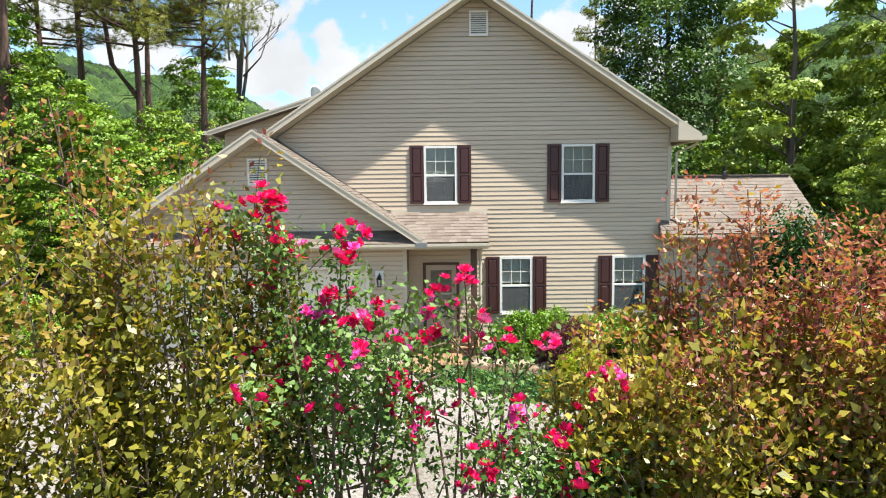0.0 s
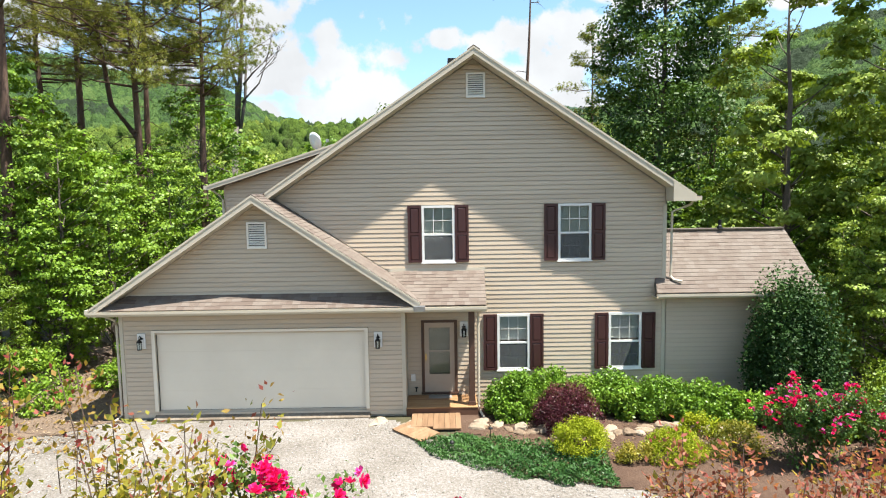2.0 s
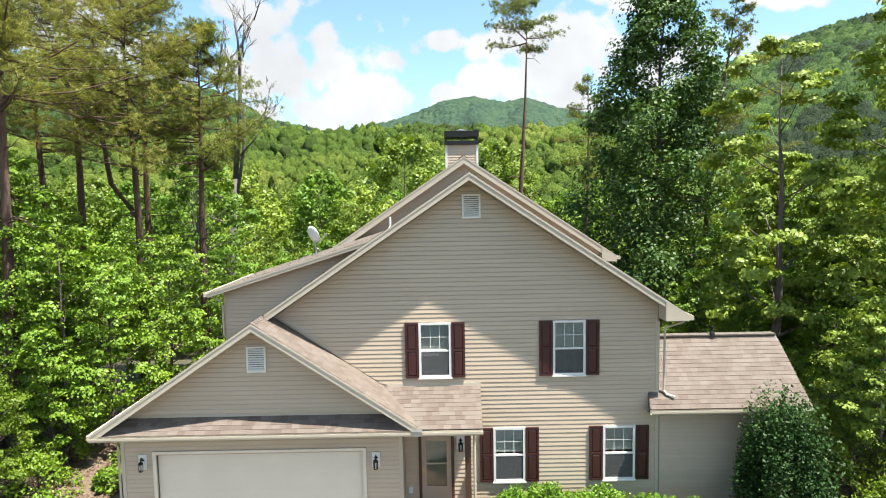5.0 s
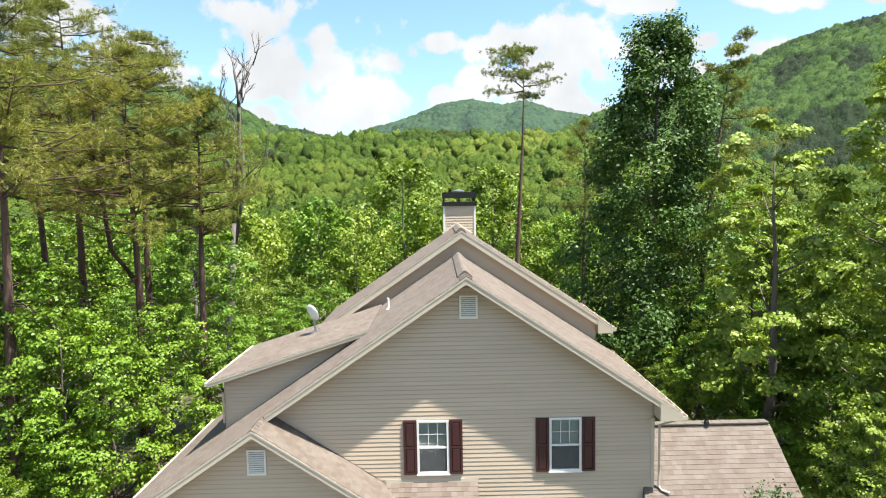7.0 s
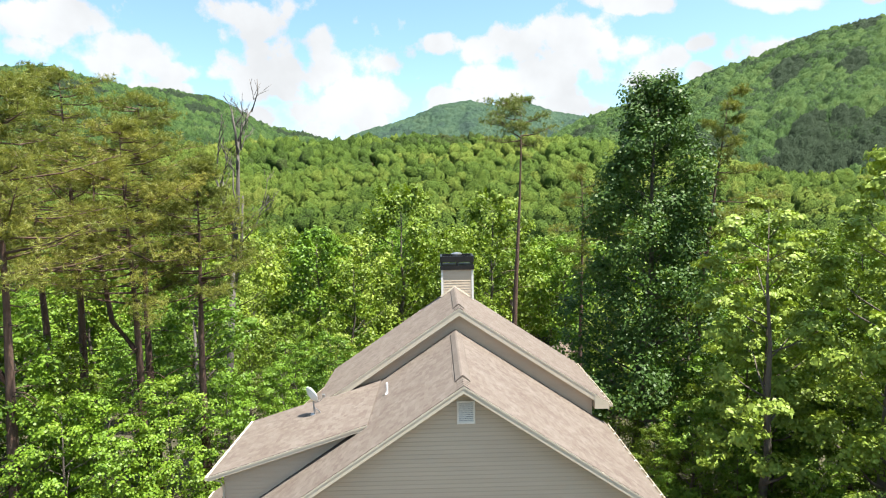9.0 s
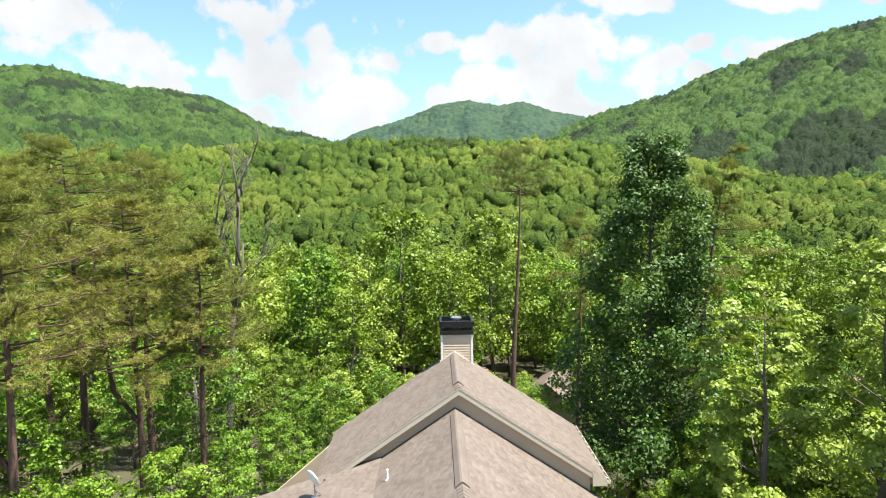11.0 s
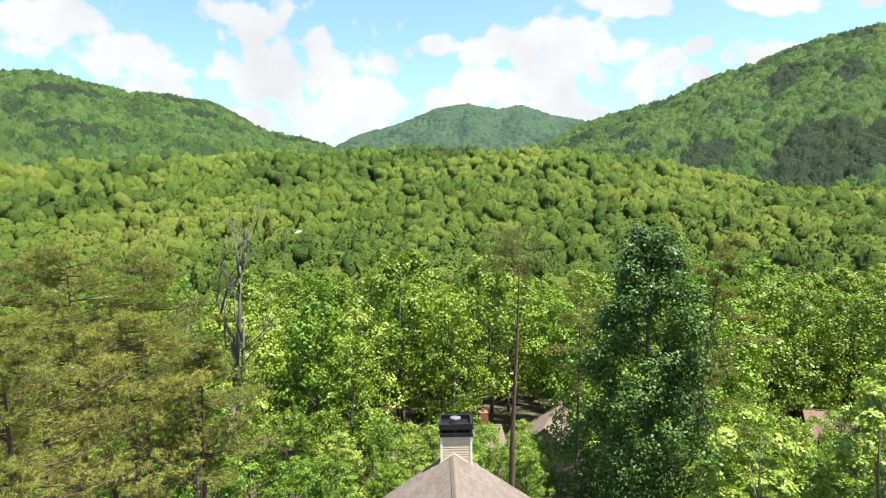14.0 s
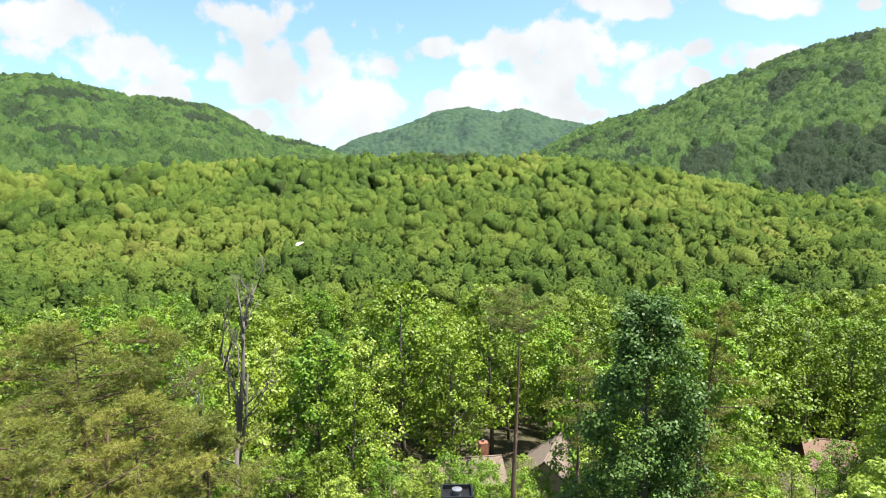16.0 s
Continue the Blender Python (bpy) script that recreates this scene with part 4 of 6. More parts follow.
# rakes, fascias, gutters and downspouts
def rake(p, q, name="rake_board", drop=0.2, y=0.03, mat=M_TRIM):
    (x0, y0, z0), (x1, _, z1) = p, q
    s = Shape().add([(x0, y0 - y, z0 - drop), (x1, y0 - y, z1 - drop), (x1, y0 - y, z1 - .005), (x0, y0 - y, z0 - .005),
                     (x0, y0, z0 - drop), (x1, y0, z1 - drop), (x1, y0, z1 - .005), (x0, y0, z0 - .005)],
                    [(0, 1, 2, 3), (7, 6, 5, 4), (0, 4, 5, 1), (1, 5, 6, 2), (2, 6, 7, 3), (3, 7, 4, 0)])
    part(name, s, mat, HOUSE)
    e = 0.045
    s = Shape().add([(x0, y0 - y - .012, z0 - e), (x1, y0 - y - .012, z1 - e), (x1, y0 - y - .012, z1 + .012), (x0, y0 - y - .012, z0 + .012),
                     (x0, y0 - y, z0 - e), (x1, y0 - y, z1 - e), (x1, y0 - y, z1 + .012), (x0, y0 - y, z0 + .012)],
                    [(0, 1, 2, 3), (7, 6, 5, 4), (0, 4, 5, 1), (1, 5, 6, 2), (2, 6, 7, 3), (3, 7, 4, 0)])
    part("drip_edge", s, M_TRIM, HOUSE)


rake((RX, YF, RZ), (6.93, YF, roof_z(6.93)))
rake((-4.72, YF, roof_z(-4.72)), (RX, YF, RZ))
rake((-9.15, YG, roof_z(-9.15)), (-4.8, YG, GZ))
rake((-4.8, YG, GZ), (-0.55, YG, GZ - K * 4.25))
rake((RRX, 23.2, RRZ), (7.0, 23.2, RRZ - K * 5.9), drop=0.28)
rake((-4.85, 23.2, RRZ - K * 5.95), (RRX, 23.2, RRZ), drop=0.28)
rake((-7.15, 18.55, 6.05), (-2.05, 18.55, 7.62), drop=0.14)


def soffit(x0, x1, y0, y1, f, drop=0.2):
    s = Shape().add([(x0, y0, f(x0) - drop), (x1, y0, f(x1) - drop), (x1, y1, f(x1) - drop), (x0, y1, f(x0) - drop),
                     (x0, y0, f(x0) - drop + .02), (x1, y0, f(x1) - drop + .02), (x1, y1, f(x1) - drop + .02), (x0, y1, f(x0) - drop + .02)],
                    [(0, 1, 2, 3), (4, 7, 6, 5), (0, 4, 5, 1), (1, 5, 6, 2), (2, 6, 7, 3), (3, 7, 4, 0)])
    part("soffit", s, M_TRIM, HOUSE)


soffit(-4.7, RX, YF, 16.75, roof_z)
soffit(RX, 6.9, YF, 16.75, roof_z)
soffit(-9.1, -4.8, YG, 15.8, lambda x: GZ - K * abs(x + 4.8))
soffit(-4.8, -0.6, YG, 15.8, lambda x: GZ - K * abs(x + 4.8))
soffit(RRX, 6.9, 23.2, 23.5, lambda x: RRZ - K * abs(x - RRX), 0.28)
soffit(-4.8, RRX, 23.2, 23.5, lambda x: RRZ - K * abs(x - RRX), 0.28)
part("soffit", Shape().box(-9.1, 15.36, 2.62, 1.15, 16.74, 2.66), M_TRIM, HOUSE)
part("soffit", Shape().box(5.95, 16.34, 2.72, 10.45, 16.75, 2.75), M_TRIM, HOUSE)
part("eave_return", Shape().prism([(6.3, 5.4), (6.95, 5.4), (6.95, 5.5), (6.3, 5.93)], YF - .045, 16.74), M_TRIM, HOUSE)
part("eave_return", Shape().prism([(6.42, 6.3), (7.0, 6.3), (7.0, 6.45), (6.42, 6.83)], 23.15, 23.6), M_TRIM, HOUSE)


def gutter(x0, x1, y, z, name="gutter"):
    prof = [(0, 0), (-.09, 0), (-.12, .05), (-.12, .11), (-.11, .11), (-.11, .055), (-.085, .012), (0, .012), (0, .11), (.01, .11), (.01, 0)]
    k = len(prof)
    v = [(x, y + a, z + b) for x in (x0, x1) for a, b in prof]
    part(name, Shape().add(v, [(i, (i + 1) % k, (i + 1) % k + k, i + k) for i in range(k)] + [tuple(range(k)), tuple(range(2 * k - 1, k - 1, -1))]), M_TRIM, HOUSE)


gutter(-9.17, 1.18, 15.33, 2.66)
gutter(5.94, 10.5, 16.3, 2.74)
for x, y0, y1, z in ((6.95, YF - .02, YB, 5.41), (7.02, 23.18, 29.1, 6.37)):
    g = part("gutter", Shape().box(x, y0, z, x + .015, y1, z + .1).box(x + .015, y0, z, x + .13, y1, z + .015).box(x + .115, y0, z + .015, x + .13, y1, z + .12)
             .box(x + .015, y0, z + .015, x + .115, y0 + .015, z + .1).box(x + .015, y1 - .015, z + .015, x + .115, y1, z + .1), M_TRIM, HOUSE)
    for i in range(int((y1 - y0) / .6)):
        part("hanger", Shape().box(x, y0 + .3 + i * .6, z + .1, x + .115, y0 + .34 + i * .6, z + .112), M_WHITE, g)
part("gutter", Shape().box(-7.27, 18.52, 5.93, -7.15, 23.4, 6.05), M_TRIM, HOUSE)
part("gutter", Shape().box(-9.26, YG, 2.7, -9.15, 24.2, 2.81), M_TRIM, HOUSE)
part("gutter_mitre", Shape().box(-0.72, 15.2, 2.67, -0.42, 15.34, 2.81), M_STEEL, HOUSE, bevel=0.01)


def downspout(pts):
    part("downspout", Shape().tube(pts, 0.035, 6), M_TRIM, HOUSE)


downspout([(6.95, 16.4, 5.45), (6.9, 16.5, 5.3), (6.46, 16.68, 5.1), (6.45, 16.68, 3.3), (6.5, 16.6, 3.2), (6.7, 16.5, 3.16)])
downspout([(0.98, 15.5, 2.68), (0.98, 15.9, 2.4), (0.98, 15.9, -0.05), (1.02, 15.75, -0.2), (1.1, 15.5, -0.27)])
downspout([(-7.1, 18.6, 5.95), (-6.9, 18.85, 5.75), (-6.82, 18.88, 5.6), (-6.82, 18.88, 4.62)])
downspout([(-9.0, 15.45, 2.68), (-8.72, 15.75, 2.45), (-8.7, 15.78, 2.3), (-8.7, 15.78, -0.15), (-8.8, 15.6, -0.26)])
for x, y, z0, z1 in ((6.28, 16.725, -.2, 5.3), (-8.58, 15.775, -.25, 2.65), (-1.03, 15.775, -.25, 2.65)):
    part("corner_post", Shape().box(x - .05, y - .01, z0, x + .05, y + .06, z1), M_TRIM, HOUSE, bevel=0.006)


# windows and shutters
def window(x0, x1, z0, z1, blinds):
    c = 0.065
    y = 16.70
    s = Shape()
    for a, b, d, e in ((x0, x1, z1 - c, z1), (x0, x1, z0, z0 + c), (x0, x0 + c, z0 + c, z1 - c), (x1 - c, x1, z0 + c, z1 - c)):
        s.box(a, y, d, b, y + .09, e)
    w = part("window", s, M_WHITE, HOUSE, "white vinyl window")
    zm = (z0 + z1) / 2 - 0.02
    part("meeting_rail", Shape().box(x0 + c, y + .015, zm - .025, x1 - c, y + .07, zm + .025), M_WHITE, w)
    part("sill", Shape().box(x0 - .03, y - .03, z0 - .035, x1 + .03, y + .06, z0), M_WHITE, w)
    xa, xb = x0 + c, x1 - c
    for lo, hi, dy in ((z0 + c, zm - .025, .035), (zm + .025, z1 - c, .055)):
        part("pane", Shape().box(xa, y + dy, lo, xb, y + dy + .004, hi), M_GLASS, w).visible_shadow = False
        for i in (1, 2):
            x = xa + (xb - xa) * i / 3
            part("muntin", Shape().box(x - .008, y + dy - .004, lo, x + .008, y + dy - .001, hi), M_WHITE if hi > zm + .1 else M_STEEL, w)
        part("muntin", Shape().box(xa, y + dy - .006, (lo + hi) / 2 - .008, xb, y + dy - .003, (lo + hi) / 2 + .008), M_WHITE if hi > zm + .1 else M_STEEL, w)
    part("insect_screen", Shape().box(xa, y + .022, z0 + c, xb, y + .024, zm - .025), M_SCREEN, w)
    s = Shape()
    z = z1 - c - 0.04
    low = z0 + 0.12 if blinds else zm + 0.05
    while z > low:
        s.add([(xa, y + .1, z), (xb, y + .1, z), (xb, y + .118, z + .036), (xa, y + .118, z + .036)], [(0, 1, 2, 3)])
        z -= 0.038
    part("blind", s, M_BLIND, w, "white slatted blind")


for i, (x0, x1, z0, z1) in enumerate(WINDOWS):
    window(x0, x1, z0, z1, i < 2)
    for a in (x0 - 0.39, x1 + 0.01):
        b = a + 0.38
        y = 16.715
        s = Shape()
        za, zb, zm = z0 + 0.0, z1 + 0.0, (z0 + z1) / 2
        f = 0.06
        s.box(a, y - .03, za, a + f, y + .02, zb).box(b - f, y - .03, za, b, y + .02, zb)
        for d, e in ((za, za + f), (zm - f / 2, zm + f / 2), (zb - f, zb)):
            s.box(a + f, y - .03, d, b - f, y + .02, e)
        s.box(a + f, y - .008, za + f, b - f, y + .02, zb - f)
        sh = part("shutter", s, M_SHUTTER, HOUSE, "maroon panelled shutter")
        for d, e in ((za + f, zm - f / 2), (zm + f / 2, zb - f)):
            g = 0.035
            part("panel", Shape().add([(a + f + .01, y - .008, d + .01), (b - f - .01, y - .008, d + .01), (b - f - .01, y - .008, e - .01), (a + f + .01, y - .008, e - .01),
                                       (a + f + g, y - .026, d + g), (b - f - g, y - .026, d + g), (b - f - g, y - .026, e - g), (a + f + g, y - .026, e - g)],
                                      [(4, 5, 6, 7), (0, 1, 5, 4), (1, 2, 6, 5), (2, 3, 7, 6), (3, 0, 4, 7)]), M_SHUTTER, sh)


def gable_vent(xc, z0, z1, w, y):
    s = Shape()
    c = 0.05
    x0, x1 = xc - w / 2, xc + w / 2
    for a, b, d, e in ((x0, x1, z1 - c, z1), (x0, x1, z0, z0 + c), (x0, x0 + c, z0 + c, z1 - c), (x1 - c, x1, z0 + c, z1 - c)):
        s.box(a, y - .05, d, b, y + .01, e)
    v = part("gable_vent", s, M_VENT, HOUSE, "cream louvred gable vent")
    part("backing", Shape().box(x0 + c, y - .022, z0 + c, x1 - c, y - .018, z1 - c), M_DARK, v)
    n = 10
    for i in range(n):
        z = z0 + c + (z1 - z0 - 2 * c) * i / n
        part("slat", Shape().add([(x0 + c, y - .047, z), (x1 - c, y - .047, z), (x1 - c, y - .024, z + .038), (x0 + c, y - .024, z + .038),
                                  (x0 + c, y - .043, z - .003), (x1 - c, y - .043, z - .003)], [(0, 1, 2, 3), (4, 5, 1, 0)]), M_VENT, v)


gable_vent(1.02, 8.3, 8.97, 0.52, 16.73)
gable_vent(-4.84, 4.31, 5.02, 0.52, 15.78)

# garage door
x0, x1, z0, z1 = GDOOR
s = Shape().box(x0 - .09, 15.74, z0, x0, 15.9, z1 + .07).box(x1, 15.74, z0, x1 + .09, 15.9, z1 + .07).box(x0, 15.74, z1, x1, 15.9, z1 + .07)
gd = part("garage_door", s, M_GDOOR, HOUSE, "white sectional garage door, shut")
for i in range(4):
    a, b = z0 + (z1 - z0) * i / 4 + 0.0006, z0 + (z1 - z0) * (i + 1) / 4 - 0.0006
    sec = part("door_section", Shape().box(x0 + .004, 15.86, a, x1 - .004, 15.9, b), M_GDOOR, gd, bevel=0.001)
part("bottom_seal", Shape().box(x0, 15.855, z0 - .03, x1, 15.9, z0 + .004), M_DARK, gd)
part("apron", Shape().add([(x0 - .1, 15.62, -.36), (x1 + .1, 15.62, -.36), (x1 + .1, 15.95, -.36), (x0 - .1, 15.95, -.36), (x0 - .1, 15.62, -.255), (x1 + .1, 15.62, -.255), (x1 + .1, 15.95, -.085), (x0 - .1, 15.95, -.085)],
                         [(0, 3, 2, 1), (4, 5, 6, 7), (0, 1, 5, 4), (1, 2, 6, 5), (2, 3, 7, 6), (3, 0, 4, 7)]), M_APRON, HOUSE, "stained sloping concrete apron")


# wall lanterns
def lantern(x, y, z):
    t = part("wall_lantern", Shape().box(x - .11, y - .03, z - .2, x + .11, y, z + .22), M_WHITE, HOUSE, "black lantern on a white plate", bevel=0.006)
    s = Shape().lathe([(.055, -.02), (.055, .0), (.02, .02), (.0, .02)], (x, y - .03, z + .08), 10)
    s.tube([(x, y - .03, z + .1), (x, y - .1, z + .16), (x, y - .15, z + .14), (x, y - .15, z + .08)], .014, 6)
    s.lathe([(.02, .08), (.075, .02), (.075, .0), (.06, .0)], (x, y - .15, z), 6)
    s.lathe([(.06, -.2), (.06, -.185), (.0, -.18)], (x, y - .15, z), 6)
    for j in range(6):
        a = j * math.pi / 3
        s.tube([(x + .066 * math.cos(a), y - .15 + .066 * math.sin(a), z), (x + .055 * math.cos(a), y - .15 + .055 * math.sin(a), z - .19)], .006, 4)
    part("lamp_body", s, M_BLACK, t)
    part("lamp_glass", Shape().lathe([(.05, -.18), (.062, -.01), (.0, -.005)], (x, y - .15, z), 6), M_GLASS, t)


lantern(-8.04, 15.775, 1.87)
lantern(-1.71, 15.775, 1.82)
lantern(0.62, 16.725, 1.86)

# front door
x0, x1, z0, z1 = DOOR
s = Shape().box(x0, 16.69, z0, x0 + .07, 16.85, z1).box(x1 - .07, 16.69, z0, x1, 16.85, z1).box(x0 + .07, 16.69, z1 - .07, x1 - .07, 16.85, z1)
s.box(x0 - .02, 16.66, z0 - .04, x1 + .02, 16.85, z0 + .015)
fd = part("front_door", s, M_POST, HOUSE, "tan front door behind a storm door")
a, b, lo, hi = x0 + .075, x1 - .075, z0 + .02, z1 - .075
gx0, gx1, gz0, gz1 = a + .14, b - .14, lo + .52, hi - .14
leaf = part("storm_door", Shape().box(a, 16.71, lo, gx0, 16.745, hi).box(gx1, 16.71, lo, b, 16.745, hi).box(gx0, 16.71, lo, gx1, 16.745, gz0).box(gx0, 16.71, gz1, gx1, 16.745, hi)
            .box(gx0, 16.712, (gz0 + gz1) / 2 - .02, gx1, 16.74, (gz0 + gz1) / 2 + .02), M_DOOR, fd)
part("pane", Shape().box(gx0, 16.725, gz0, gx1, 16.729, gz1), M_GLASS, fd).visible_shadow = False
part("inner_leaf", Shape().box(a, 16.80, lo, b, 16.84, hi), M_DOOR, fd)
part("door_handle", Shape().box(a + .03, 16.69, 0.98, a + .07, 16.71, 1.16).tube([(a + .05, 16.67, 1.0), (a + .05, 16.66, 1.07), (a + .05, 16.67, 1.14)], .01, 6), M_BRASS, fd)
part("hinge_strip", Shape().box(x0 + .062, 16.683, z0, x0 + .085, 16.692, z1 - .06).box(x1 - .085, 16.683, z0, x1 - .07, 16.692, z1 - .06), M_DECKDARK, fd)
part("outlet_box", Shape().box(-0.9, 16.68, 0.38, -0.77, 16.73, 0.58), M_WHITE, HOUSE, "white weatherproof outlet", bevel=0.01)
part("hose_tap", Shape().tube([(-0.75, 16.72, 0.18), (-0.75, 16.6, 0.18), (-0.75, 16.57, 0.1)], .02, 6).lathe([(.045, 0), (.045, .02), (0, .02)], (-0.75, 16.62, 0.2), 8), M_BLACK, HOUSE)

# porch deck, post, railing
deck = part("deck", Shape().box(-0.99, 15.72, -0.28, 0.95, 15.76, -0.08), M_DECKDARK, HOUSE, "stained timber porch deck")
for i in range(7):
    part("plank", Shape().box(-0.985, 15.71 + i * .145, -0.08, 0.945, 15.85 + i * .145, -0.045), M_DECK, deck, bevel=0.004)
# thin pale rectangle lying on the planks before the door
part("doormat", Shape().box(-0.4, 16.42, -0.044, 0.25, 16.66, -0.03), M_CONC, deck, "thin pale slab on the deck")
part("porch_post", Shape().box(0.72, 15.82, -0.045, 0.88, 15.98, 2.64).box(.7, 15.8, -.04, .9, 16.0, .06).box(.7, 15.8, 2.54, .9, 16.0, 2.64), M_POST, HOUSE, "dark brown porch post", bevel=0.006)
s = Shape().box(0.77, 15.98, 0.86, 0.86, 16.72, 0.93)
s.box(0.79, 15.98, 0.06, 0.84, 16.72, 0.11)
rail = part("porch_rail", s, M_POST, HOUSE, "brown timber rail", bevel=0.005)
for i in range(6):
    part("baluster", Shape().box(0.795, 16.06 + i * .12, .11, .835, 16.1 + i * .12, .86), M_POST, rail)

# chimney
ch = part("chimney", Shape().box(0.5, 28.6, 6.0, 1.96, 29.8, 11.35), M_SIDING, HOUSE, "siding-clad chimney with a black metal cap")
z = 9.9
while z < 11.3:
    part("siding_board", Shape().add([(.5, 28.575, z), (1.96, 28.575, z), (1.96, 28.597, z + LAP), (.5, 28.597, z + LAP), (.5, 28.6, z), (1.96, 28.6, z)],
                                     [(0, 1, 2, 3), (0, 4, 5, 1), (0, 3, 4), (1, 5, 2)]), M_SIDING, ch)
    z += LAP
for x in (.5, 1.96):
    part("corner_post", Shape().box(x - .05, 28.56, 9.8, x + .05, 28.62, 11.35), M_WHITE, ch)
cap = part("chimney_cap", Shape().box(.42, 28.5, 11.35, 2.04, 29.9, 11.55), M_BLACK, ch, "black chimney cap", bevel=0.01)
for x, y in ((.5, 28.58), (1.96, 28.58), (.5, 29.82), (1.96, 29.82), (1.23, 28.58)):
    part("cap_leg", Shape().box(x - .04, y - .03, 11.55, x + .04, y + .03, 11.72), M_BLACK, cap)
part("cap_rim", Shape().box(.42, 28.5, 11.72, 2.04, 28.6, 12.0).box(.42, 29.8, 11.72, 2.04, 29.9, 12.0).box(.42, 28.6, 11.72, .52, 29.8, 12.0).box(1.94, 28.6, 11.72, 2.04, 29.8, 12.0), M_BLACK, cap)
part("cap_lid", Shape().box(.52, 28.6, 11.72, 1.94, 29.8, 11.78), M_BLACK, cap)
part("flue_top", Shape().lathe([(.2, 0), (.2, .22), (.27, .24), (.27, .3), (.05, .36), (0, .36)], (1.23, 29.2, 11.78), 14), M_STEEL, cap)
for sx in (-1, 1):
    part("step_flashing", Shape().slab([(RRX + sx * .0, 28.5, RRZ + .06), (RRX + sx * .7, 28.5, RRZ - .42), (RRX + sx * .7, 28.52, RRZ - .35), (RRX, 28.52, RRZ + .13)], .02), M_TRIM, ch)

# vent pipe and satellite dish
part("vent_pipe", Shape().lathe([(.09, 0), (.045, .06), (.04, .07), (.04, .4), (0, .4)], (-1.6, 20.9, roof_z(-1.6) + .0), 10), M_WHITE, HOUSE, "white vent pipe")
DZ = 6.05 + (-4.4 + 7.15) * 0.308
d = part("satellite_dish", Shape().tube([(-4.35, 21.6, DZ), (-4.4, 21.65, DZ + .5)], .03, 8).tube([(-4.1, 21.6, DZ + .06), (-4.38, 21.62, DZ + .3)], .014, 6)
         .tube([(-4.35, 21.9, DZ), (-4.38, 21.64, DZ + .3)], .014, 6).box(-4.5, 21.5, DZ - .02, -4.2, 21.75, DZ + .03), M_STEEL, HOUSE, "grey satellite dish on a mast")
s = Shape().lathe([(.0, -.0), (.15, .012), (.28, .04), (.38, .085), (.385, .075), (.28, .03), (.15, .0), (.0, -.012)], (0, 0, 0), 20)
m = Matrix.Translation((-4.5, 21.65, DZ + .72)) @ Euler((radians(-38), radians(62), 0)).to_matrix().to_4x4()
s.v = [tuple(m @ Vector((x * .85, y * 1.05, z))) for x, y, z in s.v]
part("reflector", s, M_DISH, d, smooth=True)
part("feed_arm", Shape().tube([(-4.42, 21.66, DZ + .4), (-4.12, 21.55, DZ + .55), (-3.98, 21.5, DZ + .72)], .014, 6).box(-4.02, 21.46, DZ + .7, -3.93, 21.54, DZ + .8), M_STEEL, d)

# ---- yard ----
patch_sheet("driveway", (-13, 7.0, 10, 15.7, in_drive), 0.02, M_GRAVEL, "white and grey gravel driveway before the garage", 0.125)
patch_sheet("planting_bed", (-0.7, 10.2, 13, 16.8, lambda x, y: not in_drive(x, y) and (x > 0.9 or y > 14.7 - 0.4 * x)), 0.025, M_MULCH,
            "brown bark mulch bed along the house", 0.125)
patch_sheet("soil_path", (-17, 12.5, -8.4, 27, lambda x, y: not in_drive(x, y) and x > -12.2 - 0.25 * (y - 15) + wave(y)), 0.02, M_DIRT, "bare reddish soil beside the garage", 0.25)

rng = np.random.default_rng(11)
# loose stones on the gravel
px, py = rng.uniform(-11.5, 4, 5200), rng.uniform(9.8, 15.5, 5200)
keep = [i for i in range(len(px)) if in_drive(px[i], py[i])]
px, py = px[keep], py[keep]
n = len(px)
sz = rng.uniform(0.01, 0.03, n)
c = np.stack([px, py, land(px, py) + 0.02 + sz * 0.35], -1)
octa = np.array([(1, 0, 0), (0, 1, 0), (-1, 0, 0), (0, -1, 0), (0, 0, .7), (0, 0, -.7)], dtype=float)
v = (c[:, None] + octa[None] * (sz[:, None, None] * rng.uniform(0.6, 1.3, (n, 6, 1)))).reshape(-1, 3)
tri = np.array([(0, 1, 4), (1, 2, 4), (2, 3, 4), (3, 0, 4)])
me = bpy.data.meshes.new("gravel_stones")
me.from_pydata(v.tolist(), [], (np.arange(n)[:, None, None] * 6 + tri[None]).reshape(-1, 3).tolist())
me.materials.append(M_STONE)
tagged(new("gravel_stones", me), "loose pale gravel stones on the drive", "gravel", kind="stuff")

# dry leaves and twigs strewn over the soil beside the garage and under the hedge
L_LITTER = leaf_material("dry_leaf_litter", [(.07, .04, .02), (.17, .11, .06), (.34, .26, .17)], patch=2.0, through=0.1, spread=.8)
px, py = np.concatenate([rng.uniform(-13.5, -8.7, 2600), rng.uniform(1.0, 9.5, 1500)]), np.concatenate([rng.uniform(13.6, 22, 2600), rng.uniform(12.6, 16.5, 1500)])
tagged(new("leaf_litter", leaf_mesh("leaf_litter", np.stack([px, py, land(px, py) + .045], -1), .085, L_LITTER, rng, .5, 2.5, fold=.15)), "dry brown leaves strewn over the soil", "leaf litter", kind="stuff")


